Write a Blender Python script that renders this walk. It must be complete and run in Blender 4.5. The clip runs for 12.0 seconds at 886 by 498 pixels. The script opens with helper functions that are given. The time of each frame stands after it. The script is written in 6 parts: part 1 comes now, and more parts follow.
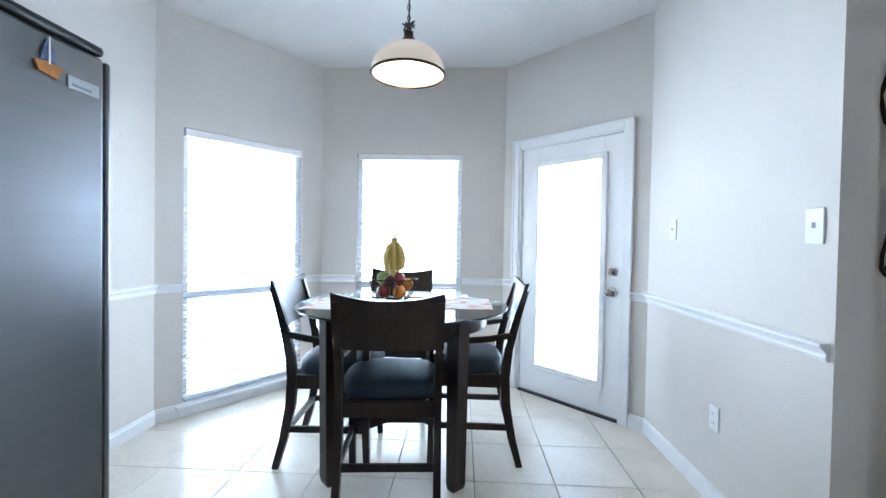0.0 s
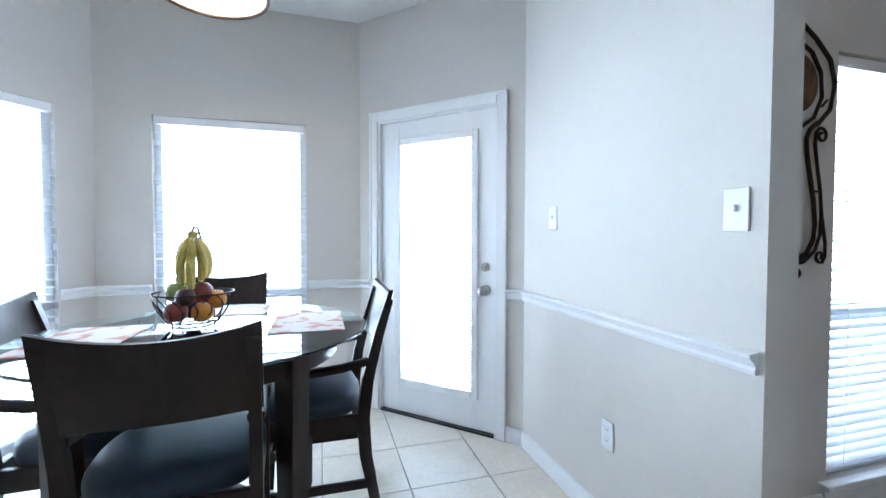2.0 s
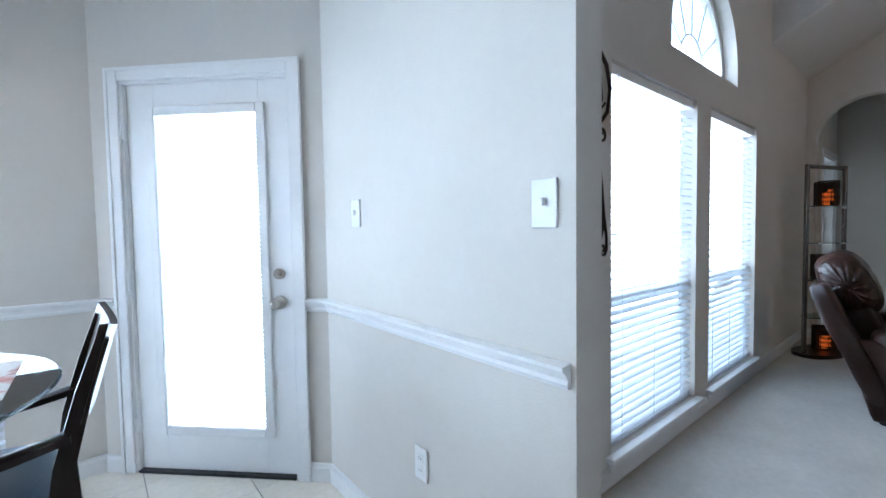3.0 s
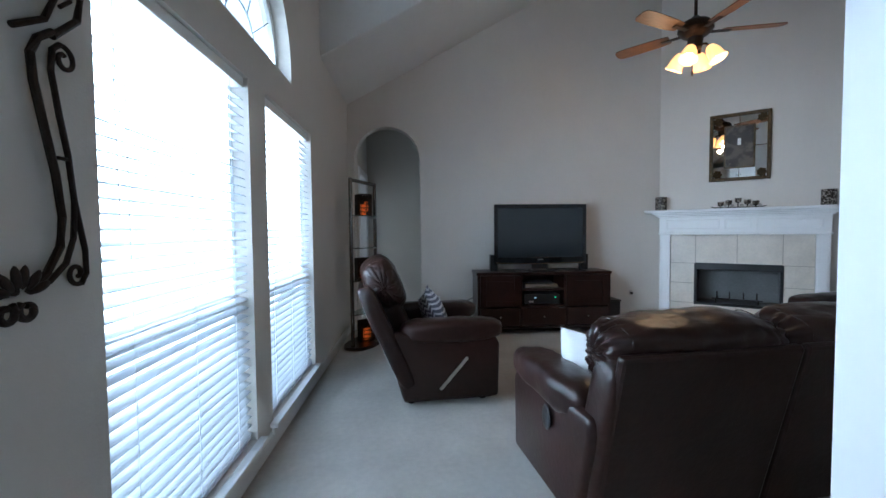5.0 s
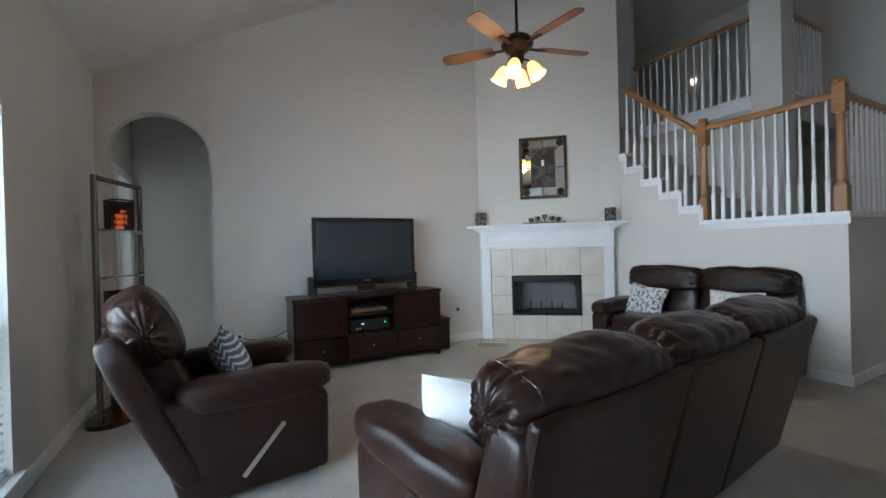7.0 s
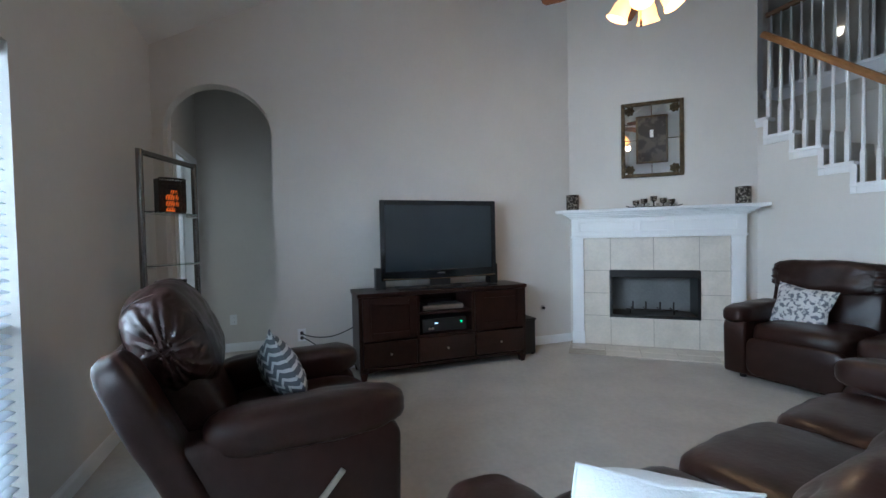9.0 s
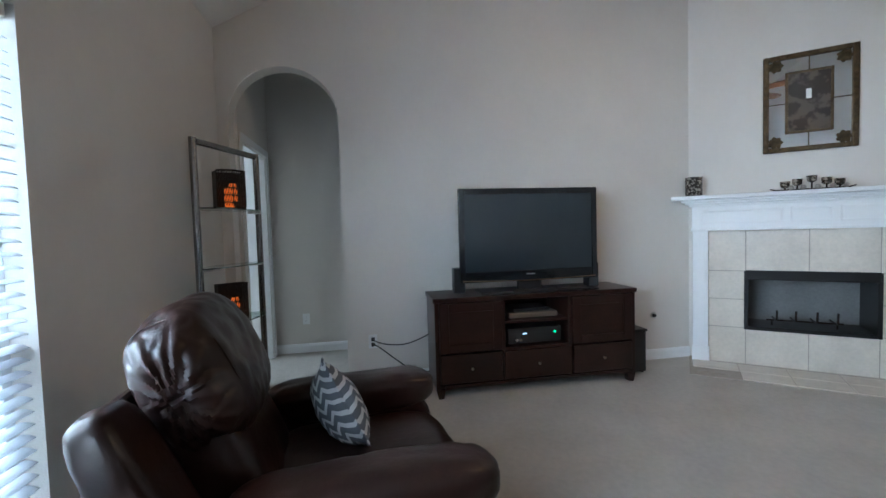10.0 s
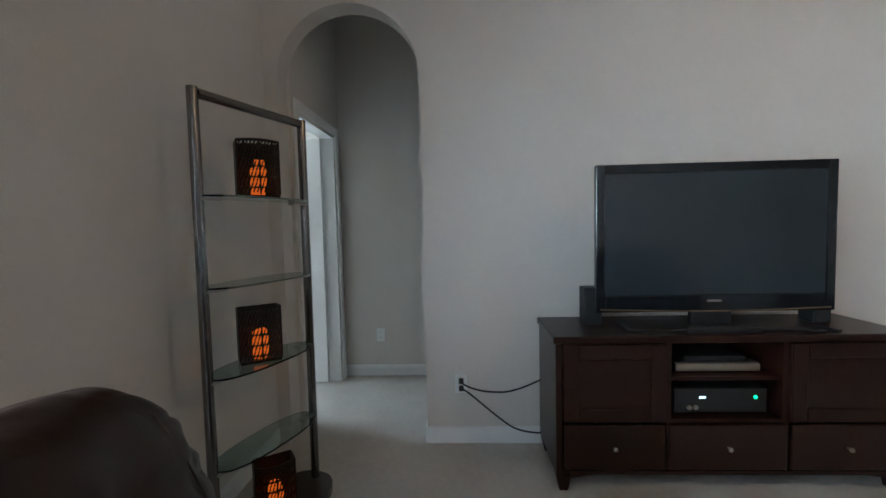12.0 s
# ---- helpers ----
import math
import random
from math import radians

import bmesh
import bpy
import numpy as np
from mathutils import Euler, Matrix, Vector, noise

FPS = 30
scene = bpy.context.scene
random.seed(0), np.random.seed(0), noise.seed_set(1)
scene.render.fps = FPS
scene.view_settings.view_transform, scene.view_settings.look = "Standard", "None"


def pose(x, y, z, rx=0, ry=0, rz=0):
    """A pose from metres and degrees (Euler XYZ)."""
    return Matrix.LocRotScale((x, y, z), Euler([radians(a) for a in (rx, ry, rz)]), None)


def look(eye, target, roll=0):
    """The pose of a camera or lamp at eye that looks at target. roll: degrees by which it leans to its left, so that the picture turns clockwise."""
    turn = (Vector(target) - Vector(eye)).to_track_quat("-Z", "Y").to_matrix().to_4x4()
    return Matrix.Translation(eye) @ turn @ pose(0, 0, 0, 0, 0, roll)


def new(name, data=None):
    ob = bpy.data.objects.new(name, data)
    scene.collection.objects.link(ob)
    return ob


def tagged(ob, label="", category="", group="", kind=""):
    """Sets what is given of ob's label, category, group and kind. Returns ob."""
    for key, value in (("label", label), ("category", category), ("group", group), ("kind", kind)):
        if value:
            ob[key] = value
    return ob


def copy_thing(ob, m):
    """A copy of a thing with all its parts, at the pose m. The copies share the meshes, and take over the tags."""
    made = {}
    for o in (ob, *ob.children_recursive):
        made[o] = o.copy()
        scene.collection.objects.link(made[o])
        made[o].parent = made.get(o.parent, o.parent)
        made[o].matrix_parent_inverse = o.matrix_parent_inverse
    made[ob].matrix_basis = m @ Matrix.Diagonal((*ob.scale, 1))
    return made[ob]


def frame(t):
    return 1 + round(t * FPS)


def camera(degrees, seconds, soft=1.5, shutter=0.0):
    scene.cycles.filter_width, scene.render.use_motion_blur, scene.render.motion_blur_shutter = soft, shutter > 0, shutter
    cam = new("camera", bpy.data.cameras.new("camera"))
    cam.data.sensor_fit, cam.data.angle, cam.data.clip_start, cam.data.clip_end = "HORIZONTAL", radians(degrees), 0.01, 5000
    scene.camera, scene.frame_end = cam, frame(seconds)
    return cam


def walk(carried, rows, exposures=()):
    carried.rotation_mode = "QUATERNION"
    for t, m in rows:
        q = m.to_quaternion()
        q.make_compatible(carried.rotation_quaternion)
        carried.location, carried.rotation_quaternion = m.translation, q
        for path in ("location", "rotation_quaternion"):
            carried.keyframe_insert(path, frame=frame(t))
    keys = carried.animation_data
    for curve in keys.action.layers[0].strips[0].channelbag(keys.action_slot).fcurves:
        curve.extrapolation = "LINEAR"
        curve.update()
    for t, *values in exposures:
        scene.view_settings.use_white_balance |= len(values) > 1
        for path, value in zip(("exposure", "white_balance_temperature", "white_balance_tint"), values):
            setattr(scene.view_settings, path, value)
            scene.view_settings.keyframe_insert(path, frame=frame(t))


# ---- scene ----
cam = camera(93.0, 12.0)
PATH = [
    (0, (0.829, 0.771, 1.25), (0.736, 2.769, 1.213), 1.0),
    (0.5, (0.843, 0.895, 1.238), (0.781, 2.893, 1.202), 1.2),
    (1, (0.863, 1.104, 1.248), (0.905, 3.103, 1.19), 0.3),
    (1.5, (0.9, 1.257, 1.24), (1.13, 3.243, 1.18), 0.6),
    (2, (0.913, 1.373, 1.249), (1.47, 3.293, 1.186), 0.1),
    (2.5, (1.002, 1.508, 1.253), (1.931, 3.277, 1.176), -0.4),
    (3, (1.177, 1.643, 1.261), (2.453, 3.18, 1.173), -0.9),
    (3.2, (1.246, 1.679, 1.268), (2.656, 3.094, 1.168), -1.4),
    (4.8, (1.82, 1.824, 1.264), (3.818, 1.846, 1.175), -0.7),
    (5, (1.883, 1.816, 1.259), (3.877, 1.693, 1.175), -0.5),
    (5.5, (2.058, 1.749, 1.25), (4.006, 1.301, 1.197), -0.6),
    (6, (2.277, 1.769, 1.231), (4.128, 1.011, 1.206), -0.5),
    (6.5, (2.418, 1.774, 1.232), (4.188, 0.844, 1.222), -0.5),
    (6.7, (2.457, 1.773, 1.236), (4.211, 0.813, 1.23), -1.6),
    (8.3, (2.991, 1.648, 1.24), (4.783, 0.762, 1.183), -0.5),
    (8.5, (3.066, 1.683, 1.234), (4.872, 0.826, 1.183), -0.6),
    (9, (3.228, 1.624, 1.229), (5.109, 0.947, 1.176), -1.2),
    (9.5, (3.5, 1.56, 1.262), (5.438, 1.068, 1.182), -1.1),
    (10, (3.79, 1.54, 1.268), (5.762, 1.206, 1.178), -1.7),
    (10.3, (3.923, 1.572, 1.25), (5.9, 1.281, 1.176), -1.8),
    (10.5, (4.045, 1.581, 1.266), (6.028, 1.337, 1.182), -1.7),
    (11, (4.294, 1.477, 1.266), (6.291, 1.408, 1.189), -1.4),
    (11.5, (4.581, 1.468, 1.277), (6.579, 1.515, 1.184), -1.0),
    (12, (4.848, 1.539, 1.305), (6.843, 1.628, 1.191), -1.3),
]
walk(cam, [(t, look(eye, target, roll)) for t, eye, target, roll in PATH],
     exposures=[(0, 0.29, 5690, 10), (3.0, 0.15, 5540, 9), (5.0, -0.10, 5420, 6), (6.5, 0.2, 5850, 5), (8.5, 0.10, 5650, 5), (9.5, 0.20, 5450, 5), (10.5, 0.36, 5700, 5), (11.0, 0.34, 5700, 5), (12.0, 0.24, 5900, 5)])

# ---- world, sun, exposure ----
world = bpy.data.worlds.new("overcast_sky")
scene.world = world
world.use_nodes = True
wn = world.node_tree.nodes
sky = wn.new("ShaderNodeTexSky")
sky.sky_type = "NISHITA"
sky.sun_disc = False
sky.sun_elevation = radians(50)
sky.sun_rotation = radians(150)
sky.dust_density = 4.0
wn["Background"].inputs[1].default_value = 0.15
world.node_tree.links.new(sky.outputs[0], wn["Background"].inputs[0])
FAN_POWER = 3.6
DAY = 1.0
sun = new("sun", bpy.data.lights.new("sun", "SUN"))
sun.data.energy, sun.data.angle, sun.data.color = 1.5, radians(12), (1, 0.97, 0.92)
sun.matrix_world = look((10, -20, 30), (2, 2, 0))


def window_light(name, at, toward, w, h, power):
    lamp = new(name, bpy.data.lights.new(name, "AREA"))
    lamp.data.shape, lamp.data.size, lamp.data.size_y = "RECTANGLE", w, h
    lamp.data.energy, lamp.data.color = power, (0.78, 0.90, 1.0)
    lamp.matrix_world = look(at, toward)
    return lamp


# ---- materials ----
def material(name, color, rough=0.6, metal=0.0, vary=0.06, scale=8.0, bump=0.0, bump_scale=60.0, spec=0.5, coat=0.0, tint=None, stretch=(1, 1, 1)):
    """Noise at two scales over a base colour, and fine relief."""
    m = bpy.data.materials.new(name)
    m.use_nodes = True
    n, l = m.node_tree.nodes, m.node_tree.links
    b = n["Principled BSDF"]
    b.inputs["Roughness"].default_value = rough
    b.inputs["Metallic"].default_value = metal
    b.inputs["Specular IOR Level"].default_value = spec
    b.inputs["Coat Weight"].default_value = coat
    tc = n.new("ShaderNodeTexCoord")
    mp = n.new("ShaderNodeMapping")
    mp.inputs["Scale"].default_value = stretch
    l.new(tc.outputs["Object"], mp.inputs[0])
    big, fine = n.new("ShaderNodeTexNoise"), n.new("ShaderNodeTexNoise")
    for t, s in ((big, scale), (fine, scale * 9)):
        t.inputs["Scale"].default_value = s
        t.inputs["Detail"].default_value = 4
        l.new(mp.outputs[0], t.inputs[0])
    add = n.new("ShaderNodeMath")
    add.operation = "MULTIPLY_ADD"
    add.inputs[1].default_value = 0.4
    l.new(fine.outputs[0], add.inputs[0])
    half = n.new("ShaderNodeMath")
    half.operation = "MULTIPLY"
    half.inputs[1].default_value = 0.6
    l.new(big.outputs[0], half.inputs[0])
    l.new(half.outputs[0], add.inputs[2])
    ramp = n.new("ShaderNodeValToRGB")
    e = ramp.color_ramp.elements
    lo = [max(0, c * (1 - 2.2 * vary)) for c in color]
    hi = [min(1, c * (1 + 2.2 * vary)) for c in (tint or color)]
    e[0].position, e[1].position = 0.3, 0.7
    e[0].color, e[1].color = (*lo, 1), (*hi, 1)
    l.new(add.outputs[0], ramp.inputs[0])
    l.new(ramp.outputs[0], b.inputs["Base Color"])
    if bump:
        tex = n.new("ShaderNodeTexNoise")
        tex.inputs["Scale"].default_value = bump_scale
        tex.inputs["Detail"].default_value = 5
        l.new(mp.outputs[0], tex.inputs[0])
        bp = n.new("ShaderNodeBump")
        bp.inputs["Strength"].default_value = bump
        bp.inputs["Distance"].default_value = 0.01
        l.new(tex.outputs[0], bp.inputs["Height"])
        l.new(bp.outputs[0], b.inputs["Normal"])
    return m


def glowing(name, color, strength):
    m = bpy.data.materials.new(name)
    m.use_nodes = True
    b = m.node_tree.nodes["Principled BSDF"]
    b.inputs["Base Color"].default_value = (*color, 1)
    b.inputs["Emission Color"].default_value = (*color, 1)
    b.inputs["Emission Strength"].default_value = strength
    return m


def clear_glass(name, color=(1, 1, 1), rough=0.0, ior=1.45):
    m = bpy.data.materials.new(name)
    m.use_nodes = True
    b = m.node_tree.nodes["Principled BSDF"]
    b.inputs["Base Color"].default_value = (*color, 1)
    b.inputs["Transmission Weight"].default_value = 1
    b.inputs["Roughness"].default_value = rough
    b.inputs["IOR"].default_value = ior
    return m


WALL = material("wall_paint", (0.70, 0.66, 0.61), 0.85, vary=0.012, scale=3, bump=0.12, bump_scale=120)
CEIL = material("ceiling_paint", (0.76, 0.74, 0.71), 0.9, vary=0.015, scale=3, bump=0.2, bump_scale=90)
TRIM = material("white_trim", (0.86, 0.86, 0.86), 0.35, vary=0.01, scale=5)
BLIND = material("blind_white", (0.82, 0.83, 0.85), 0.45, vary=0.01)
bl_n, bl_l = BLIND.node_tree.nodes, BLIND.node_tree.links
bl_thin, bl_mix = bl_n.new("ShaderNodeBsdfTranslucent"), bl_n.new("ShaderNodeMixShader")
bl_thin.inputs["Color"].default_value = (0.80, 0.86, 0.93, 1)
bl_mix.inputs[0].default_value = 0.3
bl_l.new(bl_n["Principled BSDF"].outputs[0], bl_mix.inputs[1])
bl_l.new(bl_thin.outputs[0], bl_mix.inputs[2])
bl_l.new(bl_mix.outputs[0], bl_n["Material Output"].inputs[0])
CARPET = material("carpet", (0.63, 0.59, 0.535), 0.98, vary=0.05, scale=3, bump=0.9, bump_scale=220, spec=0.1)
TILE = material("floor_tile", (0.86, 0.79, 0.68), 0.2, vary=0.05, scale=4, bump=0.05, bump_scale=30, spec=0.8)
HEARTH = material("hearth_tile", (0.72, 0.655, 0.57), 0.22, vary=0.05, scale=5, bump=0.05)
GROUT = material("grout", (0.42, 0.37, 0.31), 0.9, vary=0.08, scale=20)
ESPRESSO = material("espresso_wood", (0.015, 0.0085, 0.0065), 0.34, vary=0.3, scale=5, spec=0.36, stretch=(1, 1, 0.2), tint=(0.024, 0.013, 0.0095))
CHERRY = material("cherry_wood", (0.0105, 0.0036, 0.0026), 0.28, vary=0.3, scale=6, stretch=(1, 0.15, 1), tint=(0.019, 0.006, 0.004), spec=0.4)
SEAT = material("navy_seat", (0.011, 0.025, 0.045), 0.55, vary=0.15, scale=12, bump=0.1, bump_scale=150)
LEATHER = material("brown_leather", (0.0155, 0.0064, 0.005), 0.31, vary=0.15, scale=2, bump=0.12, bump_scale=40, spec=0.34, tint=(0.023, 0.0092, 0.0068))
BLACK = material("black_plastic", (0.012, 0.012, 0.013), 0.35, vary=0.1)
SCREEN = material("tv_screen", (0.008, 0.010, 0.012), 0.08, vary=0.02, spec=0.6)
STEEL = material("brushed_steel", (0.24, 0.235, 0.23), 0.34, metal=1.0, vary=0.05, scale=3, stretch=(4, 4, 0.1))
NICKEL = material("satin_nickel", (0.50, 0.47, 0.43), 0.28, metal=1.0, vary=0.05)
IRON = material("wrought_iron", (0.030, 0.022, 0.018), 0.5, metal=0.6, vary=0.2, scale=30, bump=0.2)
OAK = material("oak_rail", (0.34, 0.16, 0.055), 0.35, vary=0.15, scale=6, stretch=(0.3, 1, 1), coat=0.2)
GLASS = clear_glass("window_glass")
TABLE_GLASS = clear_glass("table_glass", (0.80, 0.95, 0.93))
DARK = material("soot", (0.02, 0.02, 0.02), 0.9)


# ---- mesh helpers ----
def box(bm, lo, hi, bevel=0.0, m=None):
    """A box from corner to corner, with bevelled edges, moved by m."""
    c = [(a + b) / 2 for a, b in zip(lo, hi)]
    s = [abs(b - a) for a, b in zip(lo, hi)]
    r = bmesh.ops.create_cube(bm, size=1, matrix=Matrix.Translation(c) @ Matrix.Diagonal((*s, 1)))
    v = r["verts"]
    if bevel:
        e = list({e for x in v for e in x.link_edges})
        r = bmesh.ops.bevel(bm, geom=e, offset=min(bevel, min(s) * 0.49), segments=2, affect="EDGES", profile=0.5)
        v = r["verts"]
        if m is not None:
            bmesh.ops.transform(bm, matrix=m, verts=v)
    elif m is not None:
        bmesh.ops.transform(bm, matrix=m, verts=v)
    return bm


def rod(bm, a, b, r, r2=None, n=10):
    a, b = Vector(a), Vector(b)
    m = Matrix.Translation((a + b) / 2) @ (b - a).to_track_quat("Z", "Y").to_matrix().to_4x4()
    bmesh.ops.create_cone(bm, cap_ends=True, segments=n, radius1=r, radius2=r if r2 is None else r2, depth=(b - a).length, matrix=m)
    return bm


def ball(bm, at, r, scale=(1, 1, 1), n=12, m=None):
    mm = Matrix.Translation(at) @ (m or Matrix.Identity(4)) @ Matrix.Diagonal((*[r * s for s in scale], 1))
    bmesh.ops.create_uvsphere(bm, u_segments=n, v_segments=max(6, n * 2 // 3), radius=1, matrix=mm)
    return bm


def lathe(bm, profile, at=(0, 0, 0), n=24):
    """A turned body from (radius, z) pairs."""
    rings = []
    for r, z in profile:
        rings.append([bm.verts.new((at[0] + r * math.cos(i * math.tau / n), at[1] + r * math.sin(i * math.tau / n), at[2] + z)) for i in range(n)])
    for p, q in zip(rings, rings[1:]):
        for i in range(n):
            bm.faces.new((p[i], p[(i + 1) % n], q[(i + 1) % n], q[i]))
    for ring, flip in ((rings[0], True), (rings[-1], False)):
        if profile[0 if flip else -1][0] > 1e-4:
            bm.faces.new(ring[::-1] if flip else ring)
    return bm


def prism(bm, outline, axis, lo, hi, m=None):
    """A flat outline of (u, v) pairs pushed through from lo to hi along axis x, y or z."""
    def place(u, v, w):
        return {"x": (w, u, v), "y": (u, w, v), "z": (u, v, w)}[axis]
    a = [bm.verts.new(place(u, v, lo)) for u, v in outline]
    b = [bm.verts.new(place(u, v, hi)) for u, v in outline]
    k = len(outline)
    fs = [bm.faces.new(a), bm.faces.new(b[::-1])]
    fs += [bm.faces.new((a[(i + 1) % k], a[i], b[i], b[(i + 1) % k])) for i in range(k)]
    if m is not None:
        bmesh.ops.transform(bm, matrix=m, verts=a + b)
    return bm


def tube(bm, path, r, n=8, closed=False):
    """A round bar along a path of points."""
    pts = [Vector(p) for p in path]
    k = len(pts)
    rings = []
    up = Vector((0.13, 0.31, 0.94))
    for i, p in enumerate(pts):
        d = (pts[(i + 1) % k] - pts[i - 1]) if closed else (pts[min(i + 1, k - 1)] - pts[max(i - 1, 0)])
        d.normalize()
        s = d.cross(up)
        if s.length < 1e-3:
            s = d.cross(Vector((1, 0, 0)))
        s.normalize()
        t = s.cross(d)
        rr = r[i] if isinstance(r, (list, tuple)) else r
        rings.append([bm.verts.new(p + rr * (math.cos(a) * s + math.sin(a) * t)) for a in [j * math.tau / n for j in range(n)]])
    for i in range(k if closed else k - 1):
        p, q = rings[i], rings[(i + 1) % k]
        for j in range(n):
            bm.faces.new((p[j], p[(j + 1) % n], q[(j + 1) % n], q[j]))
    if not closed:
        bm.faces.new(rings[0][::-1])
        bm.faces.new(rings[-1])
    return bm


def mesh_from(name, bm, mat, smooth=False):
    bmesh.ops.recalc_face_normals(bm, faces=bm.faces)
    me = bpy.data.meshes.new(name)
    bm.to_mesh(me)
    bm.free()
    me.materials.append(mat)
    if smooth:
        me.shade_smooth()
        me.set_sharp_from_angle(angle=radians(38))
    return me


def part(name, bm, mat, parent=None, label="", smooth=False):
    ob = new(name, mesh_from(name, bm, mat, smooth))
    if parent is not None:
        ob.parent = parent
    if label:
        tagged(ob, label)
    return ob


def thing(name, label, category, at=(0, 0, 0), turn=0.0, group="", kind=""):
    ob = new(name)
    ob.empty_display_size = 0.1
    ob.matrix_world = pose(*at, 0, 0, turn)
    return tagged(ob, label, category, group, kind)


def setting(name, bm, mat, label, category="", smooth=False):
    return tagged(part(name, bm, mat, None, "", smooth), label, category or name.split("_")[0], kind="structure")


def wall_frame(a, b):
    """A frame with x along the wall from a to b, z up, and y into the wall (away from the room on the right of a to b turned left)."""
    d = Vector((b[0] - a[0], b[1] - a[1], 0))
    ang = math.degrees(math.atan2(d.y, d.x))
    return pose(a[0], a[1], 0, 0, 0, ang), d.length


def pierced(bm, length, height, depth, holes, m=None, lo=0.0):
    """A wall from x = lo to length, y = 0 (room face) to depth, with rectangular holes (x0, x1, z0, z1)."""
    xs = sorted({lo, length, *[h[0] for h in holes], *[h[1] for h in holes]})
    for x0, x1 in zip(xs, xs[1:]):
        cut = sorted([(h[2], h[3]) for h in holes if h[0] <= x0 + 1e-6 and h[1] >= x1 - 1e-6])
        z = 0.0
        for z0, z1 in cut + [(height, height)]:
            if z0 > z + 1e-6:
                box(bm, (x0, 0, z), (x1, depth, z0), 0, m)
            z = z1
    bmesh.ops.remove_doubles(bm, verts=bm.verts, dist=1e-5)
    return bm

# ---- the plan ----
H = 2.78                      # kitchen and nook ceiling
XR = 2.06                     # nook's right wall
KY = 2.21                     # where that wall ends
RC, BD, AB, LC = (2.06, 3.61), (1.19, 4.50), (-0.44, 4.50), (-1.20, 3.45)
WY = 2.68                     # living room's window wall
TX = 7.31                     # wall behind the television
P, Q = (7.31, -1.41), (6.15, -2.81)   # diagonal wall of the fireplace
SY = -2.81                    # stair wall
T = 0.115

bm = bmesh.new()
box(bm, (-1.6, -3.2, -0.15), (2.12, 4.9, -0.012))
setting("floor_kitchen", bm, GROUT, "grout bed under beige ceramic floor tiles", "floor")
bm = bmesh.new()
box(bm, (2.12, -7.2, -0.15), (9.2, WY + 0.2, 0.0))
setting("floor_living", bm, CARPET, "beige cut-pile carpet of the living room", "carpet")
bm = bmesh.new()
box(bm, (-1.6, -3.2, H), (2.175, 4.9, H + 0.12))
setting("ceiling_kitchen", bm, CEIL, "flat white textured ceiling over the breakfast nook", "ceiling")

# nook walls, each with x along the wall and y outward
WIN_A = (0.172, 1.097, 0.085, 2.005)
def wall_between(name, a, b, height, depth, holes, label, mat=None, ext=0.0):
    m, n = wall_frame(a, b)
    bm = bmesh.new()
    pierced(bm, n + ext, height, depth, holes, m, -ext)
    return setting(name, bm, mat or WALL, label, "wall"), m, n

_, MA, NA = wall_between("wall_nook_west", LC, AB, H, T, [WIN_A], "warm white painted bay wall with a tall window", ext=0.04)
bx = AB[0]
_, MB, NB = wall_between("wall_nook_north", AB, BD, H, T, [(-0.125 - bx, 0.815 - bx, 0.06, 2.02)], "warm white painted bay wall with a window", ext=0.04)
_, MD, ND = wall_between("wall_nook_east", BD, RC, H, T, [(0.165, 1.075, 0, 2.05)], "warm white painted bay wall with a glazed door", ext=0.04)
bm = bmesh.new()
box(bm, (XR, KY, 0), (XR + T, RC[1] + 0.05, H))
setting("wall_nook_side", bm, WALL, "warm white painted partition with a white chair rail", "wall")
bm = bmesh.new()
box(bm, (LC[0] - T, -3.2, 0), (LC[0], LC[1], H))
setting("wall_kitchen_west", bm, WALL, "warm white painted kitchen wall with a chair rail", "wall")
bm = bmesh.new()
box(bm, (-1.6, -3.2, 0), (2.3, -3.08, H))
setting("wall_kitchen_south", bm, WALL, "plain painted kitchen wall", "wall")
# partition between kitchen and living room, and header over the passage
bm = bmesh.new()
box(bm, (XR, -3.08, 0), (2.271, 1.403, H + 2.6))
setting("wall_partition", bm, TRIM, "white painted end of the kitchen partition", "wall")
bm = bmesh.new()
box(bm, (XR, 1.403, H), (XR + T, KY, H + 2.6))
box(bm, (XR, KY, H), (XR + T, WY, H + 2.6))
setting("wall_header", bm, WALL, "painted wall above the kitchen passage", "wall")

# living room
W1, W2 = (3.09, 4.15), (4.39, 5.435)
WZ = (0.15, 2.06)
FX, FR, FZ = 4.34, 0.585, 2.29
DX = (2.75, 5.85)             # raised part of the window wall
PL = 2.86                     # wall plate
SL = 0.55                     # roof slope
TOP = 5.35
DT = 3.60                     # flat top of the raised part
m = Matrix.Translation((0, WY, 0))
bm = bmesh.new()
pierced(bm, 7.6, 2.2, 0.16, [(*W1, *WZ), (*W2, *WZ)], m, XR + T)
def arc(cx, cz, r, a0, a1, n):
    return [(cx + r * math.cos(a0 + (a1 - a0) * i / n), cz + r * math.sin(a0 + (a1 - a0) * i / n)) for i in range(n + 1)]
half_l = [(XR + T, 2.2), (FX - FR, 2.2)] + [(FX - FR, FZ)] + arc(FX, FZ + 0.10, FR, math.pi, math.pi / 2, 14) + [(FX, DT), (DX[0], DT), (DX[0], PL + 0.1), (XR + T, PL + 0.1)]
